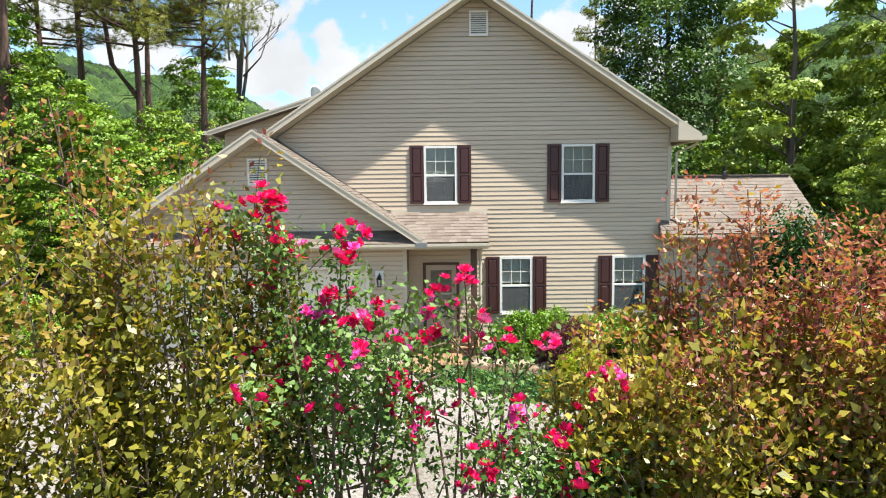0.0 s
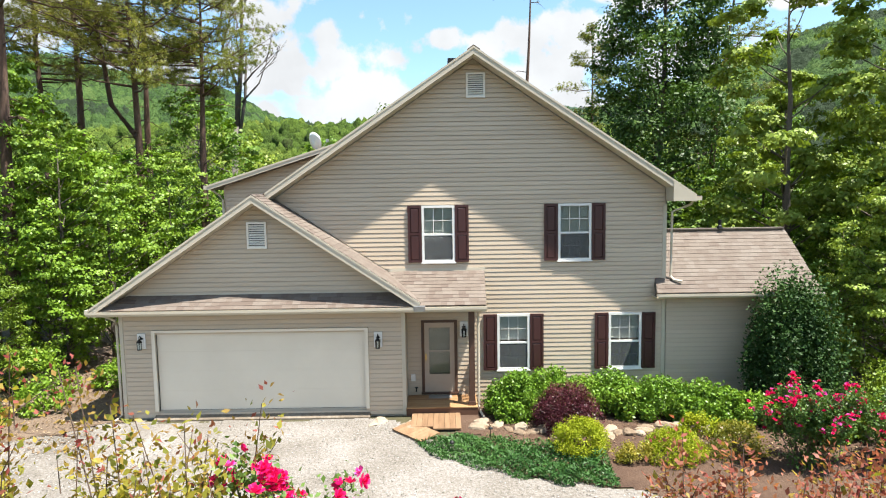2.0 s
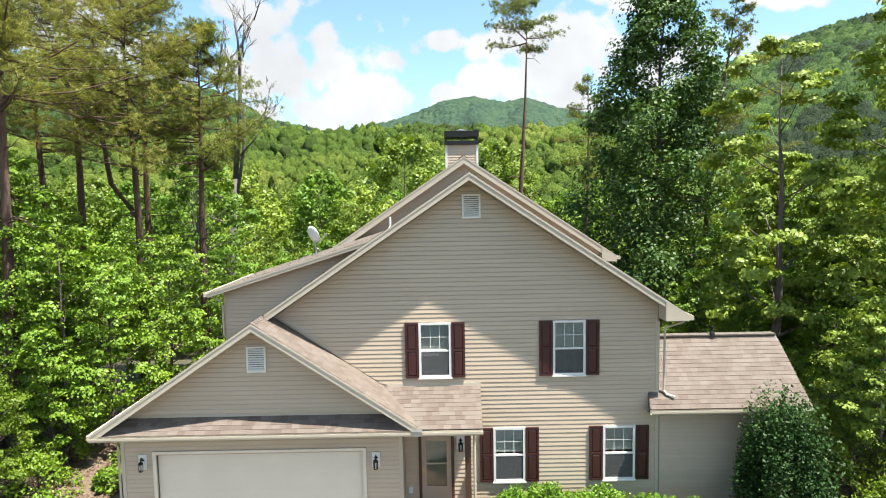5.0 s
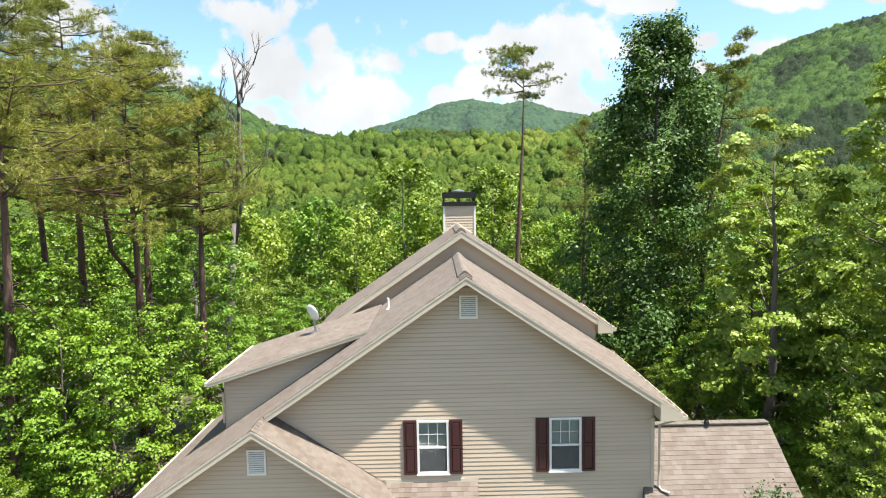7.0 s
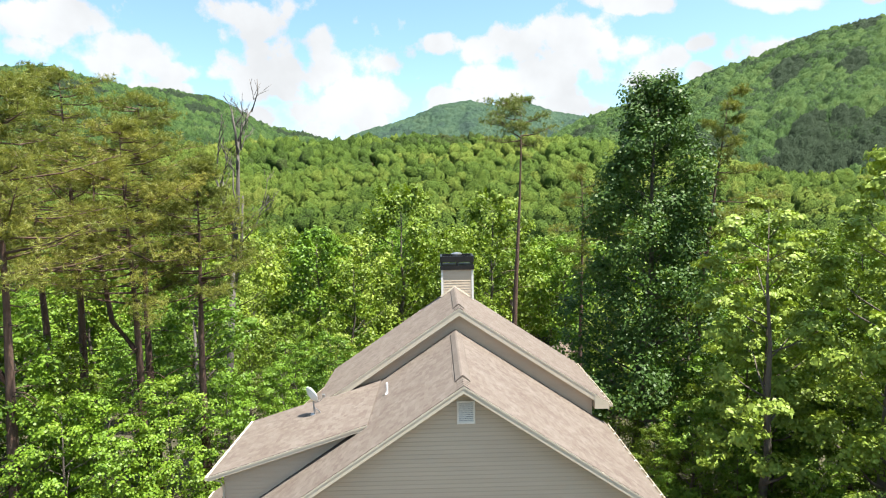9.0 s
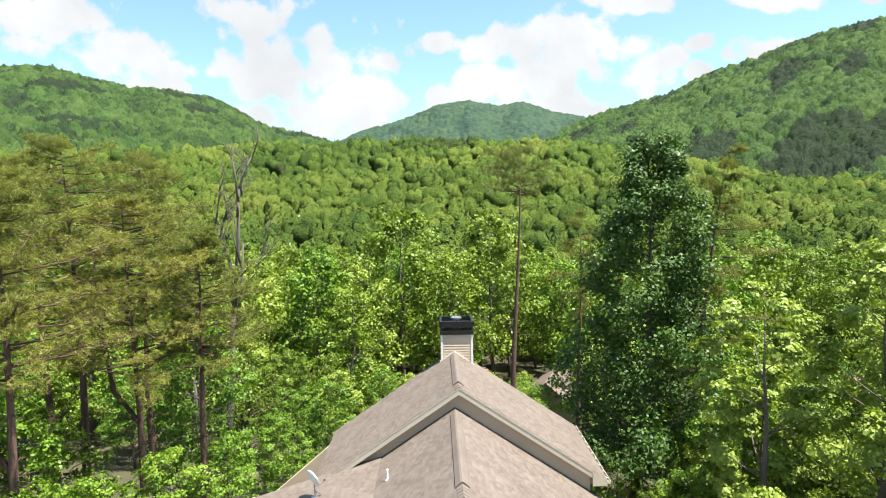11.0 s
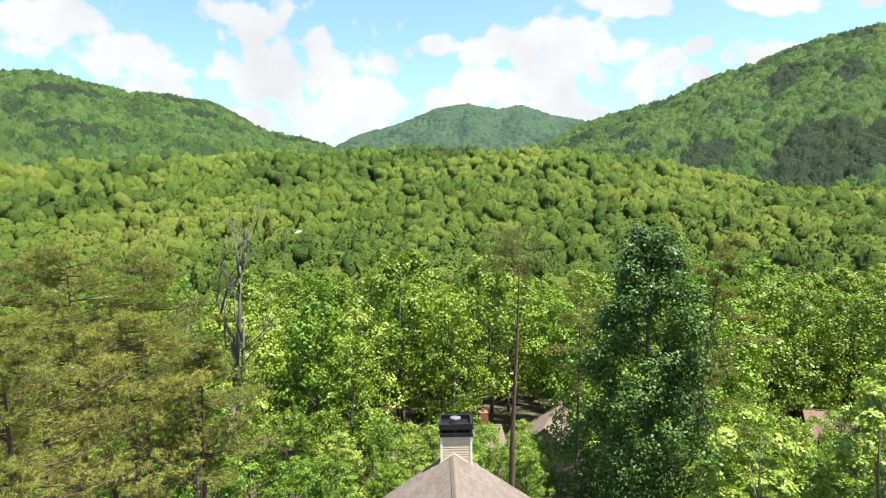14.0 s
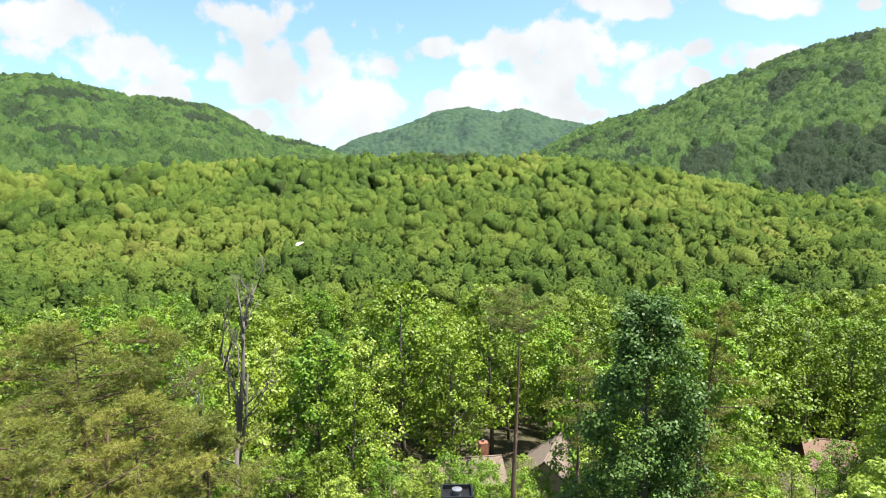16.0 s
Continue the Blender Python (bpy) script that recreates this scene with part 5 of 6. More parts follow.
def field_stone(x, y, sx, sy, sz, seed):
    rnd = random.Random(seed)
    bm = bmesh.new()
    bmesh.ops.create_icosphere(bm, subdivisions=2, radius=1)
    for p in bm.verts:
        p.co += p.co * noise.noise(p.co * 1.3 + Vector((seed, 0, 0))) * 0.35
        p.co = Vector((p.co.x * sx, p.co.y * sy, max(p.co.z, -0.4) * sz))
    me = bpy.data.meshes.new("field_stone")
    bm.to_mesh(me)
    bm.free()
    me.materials.append(M_ROCK)
    ob = new("field_stone", me)
    ob.matrix_basis = pose(x, y, lz(x, y) + 0.3 * sz, 0, 0, rnd.uniform(0, 180))
    tagged(ob, "flat tan field stone edging the planting bed", "stone", "edging stones")


for i in range(34):
    t = i / 33
    x = 0.75 + 6.3 * t + random.uniform(-.12, .12)
    y = 15.1 - 1.0 * t + random.uniform(-.25, .25) - 0.35 * math.sin(t * 5)
    field_stone(x, y, random.uniform(.12, .3), random.uniform(.1, .2), random.uniform(.05, .12), i)
for i in range(9):
    field_stone(-1.4 + random.uniform(-.5, .9), 15.2 + random.uniform(-.45, .3), random.uniform(.12, .28), random.uniform(.1, .2), random.uniform(.04, .08), 50 + i)

walkway = thing("boardwalk", (-0.2, 15.0, -0.28), "weathered timber boardwalk leading to the porch", "boardwalk")
for i in range(9):
    x = -0.83 + i * 0.144
    part("plank", Shape().box(x, 14.62 + (0 if i > 3 else .15), -0.235, x + .138, 15.7, -0.2), M_WALK, walkway, bevel=0.004)
for i in range(8):
    a = radians(47)
    o = Vector((-0.84 + i * .095, 15.2 - i * .1, 0))
    dvec, wv = Vector((-math.sin(a) * .62, -math.cos(a) * .75, 0)), Vector((.09, -.098, 0))
    q = [o, o + dvec, o + dvec + wv, o + wv]
    part("plank", Shape().slab([(p.x, p.y, -0.215) for p in q], 0.035), M_WALK, walkway)
part("joist", Shape().box(-.8, 14.7, -.32, -.74, 15.7, -.236).box(.36, 14.7, -.32, .42, 15.7, -.236), M_DECKDARK, walkway)


# ---- shrubs ----
def shrub(name, label, x, y, sx, sy, sz, mat, leaf, count, seed, category="shrub", lumps=40, stems=True, aspect=0.6, up=0.4, group="", holes=0.25):
    r = np.random.default_rng(seed)
    t = thing(name, (x, y, lz(x, y)), label, category, group)
    c = r.normal(size=(lumps, 3))
    c[:, 2] = np.abs(c[:, 2])
    c /= np.linalg.norm(c, axis=1)[:, None]
    c *= r.uniform(0.62, 0.9, (lumps, 1))
    who = r.integers(0, lumps, count)
    p = r.normal(size=(count, 3))
    p /= np.linalg.norm(p, axis=1)[:, None]
    p = c[who] + p * (r.uniform(0.3, 1, (count, 1)) ** 0.5) * r.uniform(0.16, holes + .1, lumps)[who][:, None]
    p[:, 2] = np.maximum(p[:, 2] * 0.86 + 0.1, 0.04)
    p *= (sx, sy, sz)
    tagged(local("foliage", leaf_mesh("foliage", p, leaf, mat, r, aspect, up, fold=0.12), t), kind="stuff")
    if stems:
        s = Shape()
        for i in range(14):
            q = c[i] * (sx, sy, sz) * 0.9
            q[2] = abs(q[2])
            s.tube([(q[0] * .12, q[1] * .12, -.02), tuple(q * .5 + r.normal(size=3) * .03), tuple(q)], [.02, .012, .005], 5)
        local("branchwork", s.mesh("branchwork", M_TWIG), t)
    return t


for i, (x, y, sx, sy, sz) in enumerate(((1.95, 15.75, .88, .75, 1.25), (3.1, 15.95, .95, .7, 1.3), (4.4, 15.85, .98, .75, 1.26), (5.7, 15.6, .98, .8, 1.16), (6.9, 15.25, .95, .8, 1.05), (7.8, 14.9, .7, .6, .85))):
    shrub("hedge_shrub", "rounded bright green leafy hedge shrub", x, y, sx, sy, sz, L_HEDGE, 0.085, 7500, 20 + i, lumps=55, group="hedge along the house")
for i, (x, y) in enumerate(((2.5, 15.6), (3.75, 15.65), (5.05, 15.45), (6.3, 15.2), (7.4, 14.9))):
    shrub("hedge_shrub", "small bright green leafy hedge shrub", x, y, .6, .55, 1.15 - .06 * i, L_HEDGE, 0.1, 3200, 220 + i, lumps=36, group="hedge along the house")
shrub("plum_shrub", "round dark purple-red loropetalum shrub", 3.15, 14.7, .86, .75, 1.32, L_PLUM, 0.055, 11000, 31, lumps=70, aspect=0.5)
shrub("golden_shrub", "clipped round golden-yellow shrub", 3.15, 13.35, .74, .68, .9, L_GOLD, 0.042, 13000, 32, lumps=170, holes=.12)
shrub("golden_shrub", "low loose yellow-green shrub", 5.15, 12.9, .76, .66, .8, L_GOLD, 0.042, 11000, 33, lumps=150, holes=.13)
shrub("golden_shrub", "small loose yellow-green shrub", 6.3, 14.3, .5, .45, .6, L_GOLD, 0.06, 2200, 34, lumps=30)
shrub("low_shrub", "small olive green shrub at the bed edge", 4.3, 12.75, .55, .45, .45, L_OLIVE, 0.05, 2500, 36, lumps=30)
shrub("low_shrub", "small olive green shrub at the bed edge", 6.6, 13.1, .75, .6, .8, L_OLIVE, 0.05, 4500, 37, lumps=40)
for i, (x, y, sx, sz) in enumerate(((10.6, 13.6, 1.0, 1.3), (11.6, 14.9, 1.1, 1.9), (9.1, 13.9, .7, .8), (11.9, 12.6, 1.0, 1.2), (8.6, 14.6, .6, .7))):
    shrub("low_shrub", "dark green leafy shrub behind the roses", x, y, sx, sx * .85, sz, L_GREEN, .09, 3600, 260 + i, lumps=40, group="undergrowth")
shrub("holly_tree", "dense dark glossy evergreen beside the wing", 9.35, 15.6, 1.25, 1.15, 3.75, L_HOLLY, 0.1, 18000, 35, "tree", lumps=70, holes=.36)

for i, (x, y, sz) in enumerate(((-10.6, 18.6, .8), (-11.4, 16.6, 1.1), (-12.3, 15.4, .9), (-10.9, 21.0, 1.2), (-12.6, 18.2, 1.5), (-13.6, 14.6, 1.3))):
    shrub("low_shrub", "loose green undergrowth beside the soil path", x, y, sz * .8, sz * .7, sz, L_BRIGHT, .12, 1500, 240 + i, lumps=24, group="undergrowth")
# juniper mat: low sprays on the ground
r = np.random.default_rng(41)
px, py = r.uniform(-0.8, 3.6, 26000), r.uniform(11.6, 14.7, 26000)
edge_low = np.interp(px, [-.8, 0, 1.2, 2.4, 3.6], [14.0, 12.95, 12.25, 11.75, 11.5])
edge_high = np.interp(px, [-.8, -.3, .5, 1.4, 2.4, 3.6], [13.9, 14.1, 14.2, 14.0, 13.6, 12.9])
k = (py > edge_low + .1 * np.sin(px * 7)) & (py < edge_high + .1 * np.sin(px * 5))
px, py = px[k], py[k]
mound = 0.1 + 0.09 * np.sin(px * 3.1) * np.cos(py * 3.7) + 0.05 * np.sin(px * 9 + py * 7)
p = np.stack([px, py, land(px, py) + r.uniform(0.02, 1, len(px)) * (mound + .08)], -1)
tagged(new("juniper_mat", leaf_mesh("juniper_mat", p, 0.1, L_JUNI, r, 0.3, 0.6)), "low dark green creeping juniper mat", "ground cover", kind="stuff")
for x, y in ((1.15, 14.1), (0.2, 13.3), (2.9, 14.1)):
    t = thing("path_light", (x, y, lz(x, y)), "small black path light in the bed", "path light", "path lights")
    local("stake", Shape().tube([(0, 0, -.05), (0, 0, .3)], .01, 6).mesh("stake", M_BLACK), t)
    local("shade", Shape().lathe([(.06, .28), (.05, .31), (.015, .34), (0, .34)], (0, 0, 0), 10).mesh("shade", M_BLACK), t)


# roses
def bloom_mesh(name, mat, seed, size):
    r = np.random.default_rng(seed)
    s = Shape()
    for ring, (cnt, tilt, ln) in enumerate(((6, 75, 1.0), (5, 50, .85), (4, 22, .6))):
        for j in range(cnt):
            a = 2 * math.pi * (j + ring * .4) / cnt + r.uniform(-.2, .2)
            t = radians(tilt + r.uniform(-10, 10))
            w = 0.62 * ln
            pts = []
            for h, wd, bend in ((0, .15, 0), (.55, 1, .05), (1, .75, -.06)):
                for sd in (-1, 1):
                    rad, up_ = math.sin(t) * ln * h + bend, math.cos(t) * ln * h + h * .15
                    x, y = rad, sd * w * wd * .5
                    pts.append(((x * math.cos(a) - y * math.sin(a)) * size, (x * math.sin(a) + y * math.cos(a)) * size, up_ * size))
            s.add(pts, [(0, 1, 3, 2), (2, 3, 5, 4)])
    return s.mesh(name, mat)


BLOOMS = [bloom_mesh("rose_bloom", M_PETAL, 1, .066), bloom_mesh("rose_bloom", M_PETAL, 2, .054), bloom_mesh("rose_bloom", M_PETAL2, 3, .058)]


def rose_bush(x, y, canes, top, spread, nleaf, nbloom, seed, label, leaf=0.048, z0=None, base=.35, low=.5):
    r = np.random.default_rng(seed)
    g = lz(x, y)
    t = thing("rose_bush", (x, y, g), label, "rose bush", "rose bushes")
    s = Shape()
    tips, path = [], []
    for i in range(canes):
        a, rad = r.uniform(0, 6.28), spread * r.uniform(.15, 1) ** .7
        h = top * r.uniform(.62, 1.0) * (1 - .22 * (rad / spread) ** 2)
        b = np.array((r.normal() * base * .4, r.normal() * base * .3, -.03))
        e = np.array((math.cos(a) * rad, math.sin(a) * rad * .6, h))
        m1, m2 = b * .7 + e * .3 + r.normal(size=3) * .08, b * .3 + e * .7 + r.normal(size=3) * .08
        s.tube([b, m1, m2, e], [.014, .011, .008, .004], 5)
        path.append((m1, m2, e))
        tips.append(e)
        for _ in range(3):
            k = r.uniform(.3, .95)
            o = m1 + (e - m1) * k
            e2 = o + np.array((r.normal() * .25, r.normal() * .18, r.uniform(.05, .35)))
            s.tube([o, (o + e2) / 2 + r.normal(size=3) * .03, e2], [.007, .005, .003], 4)
            tips.append(e2)
            path.append((o, (o + e2) / 2, e2))
    local("branchwork", s.mesh("branchwork", M_TWIG), t)
    seg = r.integers(0, len(path), nleaf)
    k = r.uniform(0, 1, (nleaf, 1)) * (1 - low) + low
    a3 = np.array([path[i][0] for i in seg])
    b3 = np.array([path[i][2] for i in seg])
    pts = a3 + (b3 - a3) * k + r.normal(size=(nleaf, 3)) * .075
    tagged(local("foliage", leaf_mesh("foliage", pts, leaf, L_ROSE, r, .62, .5, fold=.12), t), kind="stuff")
    tips.sort(key=lambda p: -p[2])
    for i in range(nbloom):
        if i % 3 == 0:
            head = tips[int(len(tips) * r.uniform(0, 1) ** 1.6)]
        e = head + r.normal(size=3) * (.06, .06, .045) + np.array((0, -.05, .02))
        b = local("rose_bloom", BLOOMS[int(r.choice(3, p=(.5, .32, .18)))], t)
        b.matrix_basis = Matrix.Translation(Vector(e)) @ Euler((r.normal() * .5 - .35, r.normal() * .5, r.uniform(0, 6))).to_matrix().to_4x4() @ Matrix.Scale(r.uniform(.6, 1.0), 4)
    return t


rose_bush(-0.72, 3.75, 24, 3.4, .85, 8500, 165, 61, "tall rose bush full of crimson and pink roses", low=.68)
rose_bush(0.12, 3.9, 12, 2.7, .5, 1300, 80, 62, "loose rose bush with crimson roses")
rose_bush(0.72, 3.5, 12, 2.15, .5, 2400, 60, 63, "low rose bush with bright pink roses")
rose_bush(7.8, 12.4, 24, 2.15, 1.25, 10000, 260, 64, "rose bush covered in crimson roses", leaf=.07, low=-.35)
rose_bush(9.9, 12.3, 20, 1.8, 1.2, 8000, 180, 65, "rose bush covered in crimson roses", leaf=.07, low=-.35)


# tall shrubs with coloured new growth
def tall_shrub(x, y, spread, depth, top, stems, nleaf, seed, pink, label, frac=.25):
    r = np.random.default_rng(seed)
    t = thing("tall_shrub", (x, y, lz(x, y)), label, "shrub", "tall shrubs by the road")
    s = Shape()
    P, D, H = [], [], []
    for i in range(stems):
        ex, ey = r.uniform(-1, 1) * spread, r.uniform(-1, 1) * depth
        h = top * (1 - .2 * (ex / spread) ** 2) * r.uniform(.66, 1.0) * (.82 + .18 * min(1, (ey / depth + 1) * .7))
        b = np.array((ex * .6, ey * .7, -.03))
        e = np.array((ex, ey * .85, h))
        m = (b + e) / 2 + np.array((r.normal() * .17, r.normal() * .13, 0))
        s.tube([b, m, e], [.012, .008, .003], 5)
        cnt = nleaf // stems
        k = r.uniform(.22, 1, cnt) ** .8
        base = np.where(k[:, None] < .5, b + (m - b) * k[:, None] * 2, m + (e - m) * (k[:, None] * 2 - 1))
        twig = r.normal(size=(26, 3)) * (.13, .13, .1)
        side = twig[r.integers(0, 26, cnt)] * (1.25 - .8 * k[:, None]) + r.normal(size=(cnt, 3)) * .045
        P.append(base + side)
        D.append(side / (np.linalg.norm(side, axis=1)[:, None] + 1e-6) * .8 + np.array((0, 0, .7)))
        H.append(base[:, 2] / top + r.normal(size=cnt) * .18)
        for _ in range(4):
            q = r.uniform(.35, .92)
            o = b + (e - b) * q
            e2 = o + np.array((r.normal() * .16, r.normal() * .16, r.uniform(.12, .3)))
            s.tube([o, e2], [.005, .002], 4)
    P, D, H = np.vstack(P), np.vstack(D), np.concatenate(H)
    local("branchwork", s.mesh("branchwork", M_TWIG), t)
    cut, tip = np.quantile(H, 1 - frac), np.quantile(H, 1 - frac * pink)
    old, young, last = H <= cut, (H > cut) & (H <= tip), H > tip
    tagged(local("foliage", leaf_mesh("foliage", P[old], .066, L_OLIVE, r, .6, .45, D[old], .12), t), kind="stuff")
    tagged(local("new_growth", leaf_mesh("new_growth", P[young], .054, L_RUST, r, .5, .2, D[young], .1), t, "rusty orange new leaves"), kind="stuff")
    tagged(local("shoot_growth", leaf_mesh("shoot_growth", P[last], .05, L_PINK, r, .5, .15, D[last], .1), t, "pink-red shoot tips"), kind="stuff")


tall_shrub(-3.85, 3.6, .75, .5, 4.25, 40, 9500, 76, .15, "tall olive-leaved shrub with rusty new shoots", .3)
tall_shrub(-2.75, 3.5, .85, .5, 4.0, 46, 11000, 71, .15, "tall olive-leaved shrub with rusty new shoots", .3)
tall_shrub(-1.75, 3.65, .75, .45, 3.7, 38, 10500, 72, .12, "tall olive-leaved shrub with rusty new shoots", .14)
tall_shrub(2.25, 3.65, .9, .5, 3.4, 46, 22500, 73, .55, "tall olive-leaved shrub with pink-red new shoots", .5)
tall_shrub(3.3, 3.9, .85, .5, 3.25, 42, 20500, 74, .55, "tall olive-leaved shrub with pink-red new shoots", .5)
tall_shrub(1.3, 3.75, .55, .4, 2.5, 24, 9500, 75, .2, "olive-leaved shrub with rusty new shoots", .16)


# ---- trees ----
def sprays(r, n, c, rad, flat, k=5, deep=.07):
    """Leaves of one bough: a few drooping, nearly level sprays over one another."""
    o = ball(r, k, np.zeros(3), rad * .85, flat * 1.15)
    who = r.integers(0, k, n)
    rho, a = np.sqrt(r.uniform(0, 1, n)) * rad * r.uniform(.4, .68, k)[who], r.uniform(0, 6.28, n)
    p = o[who]
    p[:, 0] += rho * np.cos(a)
    p[:, 1] += rho * np.sin(a)
    p[:, 2] += r.normal(size=n) * deep * rad - .4 * rho * rho / rad
    return p + c


def broad_tree_meshes(seed, height, radius, bole, mat, leaves, leaf, clumps=60, taper=.6, lean=0.0, bark=M_BARK, girth=None, flat=.7, point=0.0, dense=False):
    """A broad-leaved tree round its own base: trunk with limbs, and a crown of leaf clumps with gaps."""
    r = np.random.default_rng(seed)
    g = girth or height * .012
    s = Shape()
    pts = [np.array((lean * t + r.normal() * .012 * height * t * (1 - t) * 3, r.normal() * .012 * height * t * (1 - t) * 3, height * .93 * t - (.25 if t == 0 else 0))) for t in np.linspace(0, 1, 7)]
    s.tube(pts, [g * 1.25, g, g * .85, g * .66, g * .45, g * .27, g * .08], 8)
    C = []
    for i in range(clumps):
        t = (i + r.uniform()) / clumps
        z = bole + (height - bole) * t
        prof = math.sin(math.pi * min(1, t * .72 + .24)) ** taper * (1 - point * t)
        a = i * 2.4 + r.normal() * .5
        rad = radius * prof * r.uniform(.2, 1.12) ** .6
        ax = lean * z / height
        c = np.array((ax + math.cos(a) * rad, math.sin(a) * rad, z))
        C.append((c, radius * r.uniform(.2, .36) * (.55 + .45 * prof)))
        if i % 2 == 0 or i > clumps - 6:
            zz = max(bole * .8, z - rad * .55 - .2)
            o = np.array((lean * zz / height, 0, zz))
            m = (o + c) / 2 + np.array((0, 0, -.06 * rad))
            gg = max(.015, g * .3 * (1 - t) + .015)
            s.tube([o, m, c], [gg, gg * .7, .012], 5)
    n = leaves // clumps
    P = np.vstack([sprays(r, n, c, rr, flat, 9 if dense else 5, .2 if dense else .09) for c, rr in C])
    F = np.vstack([(p - c) / rr for p, (c, rr) in zip(np.split(P, len(C)), C)]) * .8
    return s.mesh("trunk", bark, True), leaf_mesh("crown", P, leaf, mat, r, .8, .45, fold=.08, face=F)


def pine_meshes(seed, height, radius, bole, leaves, needle=.21, whorls=26, lean=0.0, mat=None, fork=False, girth=None, deadlimbs=9):
    r = np.random.default_rng(seed)
    g = girth or height * .0095
    s = Shape()
    ctr = lambda z: np.array((lean * z / height + .1 * math.sin(z * .3 + seed), .1 * math.cos(z * .27 + seed), z))
    zs = np.linspace(0, height * .97, 9)
    s.tube([ctr(z) - np.array((0, 0, .3 if i == 0 else 0)) for i, z in enumerate(zs)], [g * (1.2 - 1.12 * i / 8) for i in range(9)], 8)
    if fork:
        b = ctr(height * .46)
        s.tube([b, b + np.array((-1.1, 0, 1.5)), b + np.array((-1.7, .2, height * .3)), b + np.array((-1.5, .2, height * .5))], [g * .6, g * .5, g * .3, .03], 7)
    T, G = [], []
    for i in range(whorls):
        t = (i + r.uniform(0, .8)) / whorls
        z = bole + (height - bole) * t
        a = r.uniform(0, 6.28)
        ln = radius * (.3 + .75 * math.sin(math.pi * min(1.0, t * .78 + .26))) * r.uniform(.4, 1.1)
        o = ctr(z)
        e = o + np.array((math.cos(a) * ln, math.sin(a) * ln, ln * r.uniform(-.05, .35)))
        m = (o + e) / 2 + np.array((0, 0, -.05 * ln))
        s.tube([o, m, e], [max(.035, g * .3 * (1 - t)), .03, .012], 5)
        for j, q in enumerate(np.linspace(.25, 1.0, 8)):
            b = o + (e - o) * q
            turn = a + (-1) ** j * r.uniform(.5, 1.2) * (1.05 - q * .75)
            tl = ln * r.uniform(.26, .48) * (1.2 - .5 * q)
            way = np.array((math.cos(turn), math.sin(turn), r.uniform(.0, .4)))
            s.tube([b, b + way * tl], [.014, .005], 3)
            for u in np.linspace(.3, 1.0, 6):
                T.append(b + way * tl * u + r.normal(size=3) * (.16, .16, .12))
                G.append(way * .8 + (0, 0, .5))
    each = max(4, leaves // len(T))
    T, G = np.repeat(np.array(T), each, 0), np.repeat(np.array(G), each, 0)
    G = G + r.normal(size=G.shape) * .75
    G /= np.linalg.norm(G, axis=1)[:, None]
    for i in range(deadlimbs):
        z = r.uniform(bole * .45, bole * 1.05)
        a, ln, o = r.uniform(0, 6.28), r.uniform(.5, 2.0), ctr(z)
        s.tube([o, o + np.array((math.cos(a) * ln * .5, math.sin(a) * ln * .5, r.normal() * .1)), o + np.array((math.cos(a) * ln, math.sin(a) * ln, -.2 + r.normal() * .2))], [.03, .02, .006], 4)
    return s.mesh("trunk", M_PBARK, True), leaf_mesh("crown", T + G * needle * .55, needle, mat or L_PINE, r, .1, .5, along=G * 2)


def plant(name, meshes, x, y, label, category="tree", scale=1.0, spin=0.0, group=""):
    t = thing(name, (x, y, lz(x, y)), label, category, group)
    local("trunk", meshes[0], t)
    if len(meshes) > 1:
        local("crown", meshes[1], t)
    t.rotation_euler = (0, 0, radians(spin))
    t.scale = (scale, scale, scale)
    return t


def dead_tree(seed, x, y, height, lean, label, girth=.2):
    r = np.random.default_rng(seed)
    s, twigs = Shape(), Shape()

    def branch(o, d, ln, rad, depth):
        p1 = o + d * ln * .5 + r.normal(size=3) * ln * .05
        p2 = o + d * ln + r.normal(size=3) * ln * .07
        twigs.tube([o, p1, p2], [rad, rad * .75, max(rad * .42, .012)], 6 if depth > 2 else 4)
        if depth:
            for _ in range(3 if depth > 1 else 2):
                q = r.uniform(.35, 1.0)
                nd_ = d + r.normal(size=3) * .36 + np.array((0, 0, .15))
                branch(o + (p2 - o) * q, nd_ / np.linalg.norm(nd_), ln * r.uniform(.35, .62), max(rad * .5, .016), depth - 1)

    mid = np.array((lean * .62, 0, height * .6))
    s.tube([(0, 0, -.3), tuple(mid * .5 + (.1, 0, 0)), tuple(mid)], [girth, girth * .8, girth * .6], 8)
    branch(mid, np.array((.10, 0, 1.0)), height * .38, girth * .62, 4)
    branch(mid - np.array((0, 0, .4)), np.array((-.22, .1, 1.0)), height * .33, girth * .5, 4)
    branch(mid - np.array((0, 0, 1.4)), np.array((.16, -.1, 1.0)), height * .3, girth * .45, 4)
    for k in (.62, .75, .88):
        branch(mid * k, np.array((r.choice((-1, 1)) * .9, r.normal() * .4, .35)), 1.8, girth * .2, 2)
    t = thing("dead_tree", (x, y, lz(x, y)), label, "tree")
    local("trunk", s.mesh("trunk", M_DEAD, True), t)
    tagged(local("branchwork", twigs.mesh("branchwork", M_DEAD, True), t), kind="stuff")


def top_at(x, y, z):
    """Height of a tree that stands at x, y and reaches z."""
    return z - lz(x, y)


# named trees close to the house
L_YPINE = leaf_material("light_pine_needle", [(0.076, 0.1064, 0.0228), (0.1292, 0.1596, 0.038), (0.1824, 0.2052, 0.057)], through=0.35, patch=0.5)
plant("tree", broad_tree_meshes(101, top_at(11.3, 33, 20.9), 4.5, 3.4, L_DARK, 50000, .19, 170, .5, lean=1.2, point=.45, dense=True), 11.3, 33, "tall dark green broad-leaved tree behind the house")
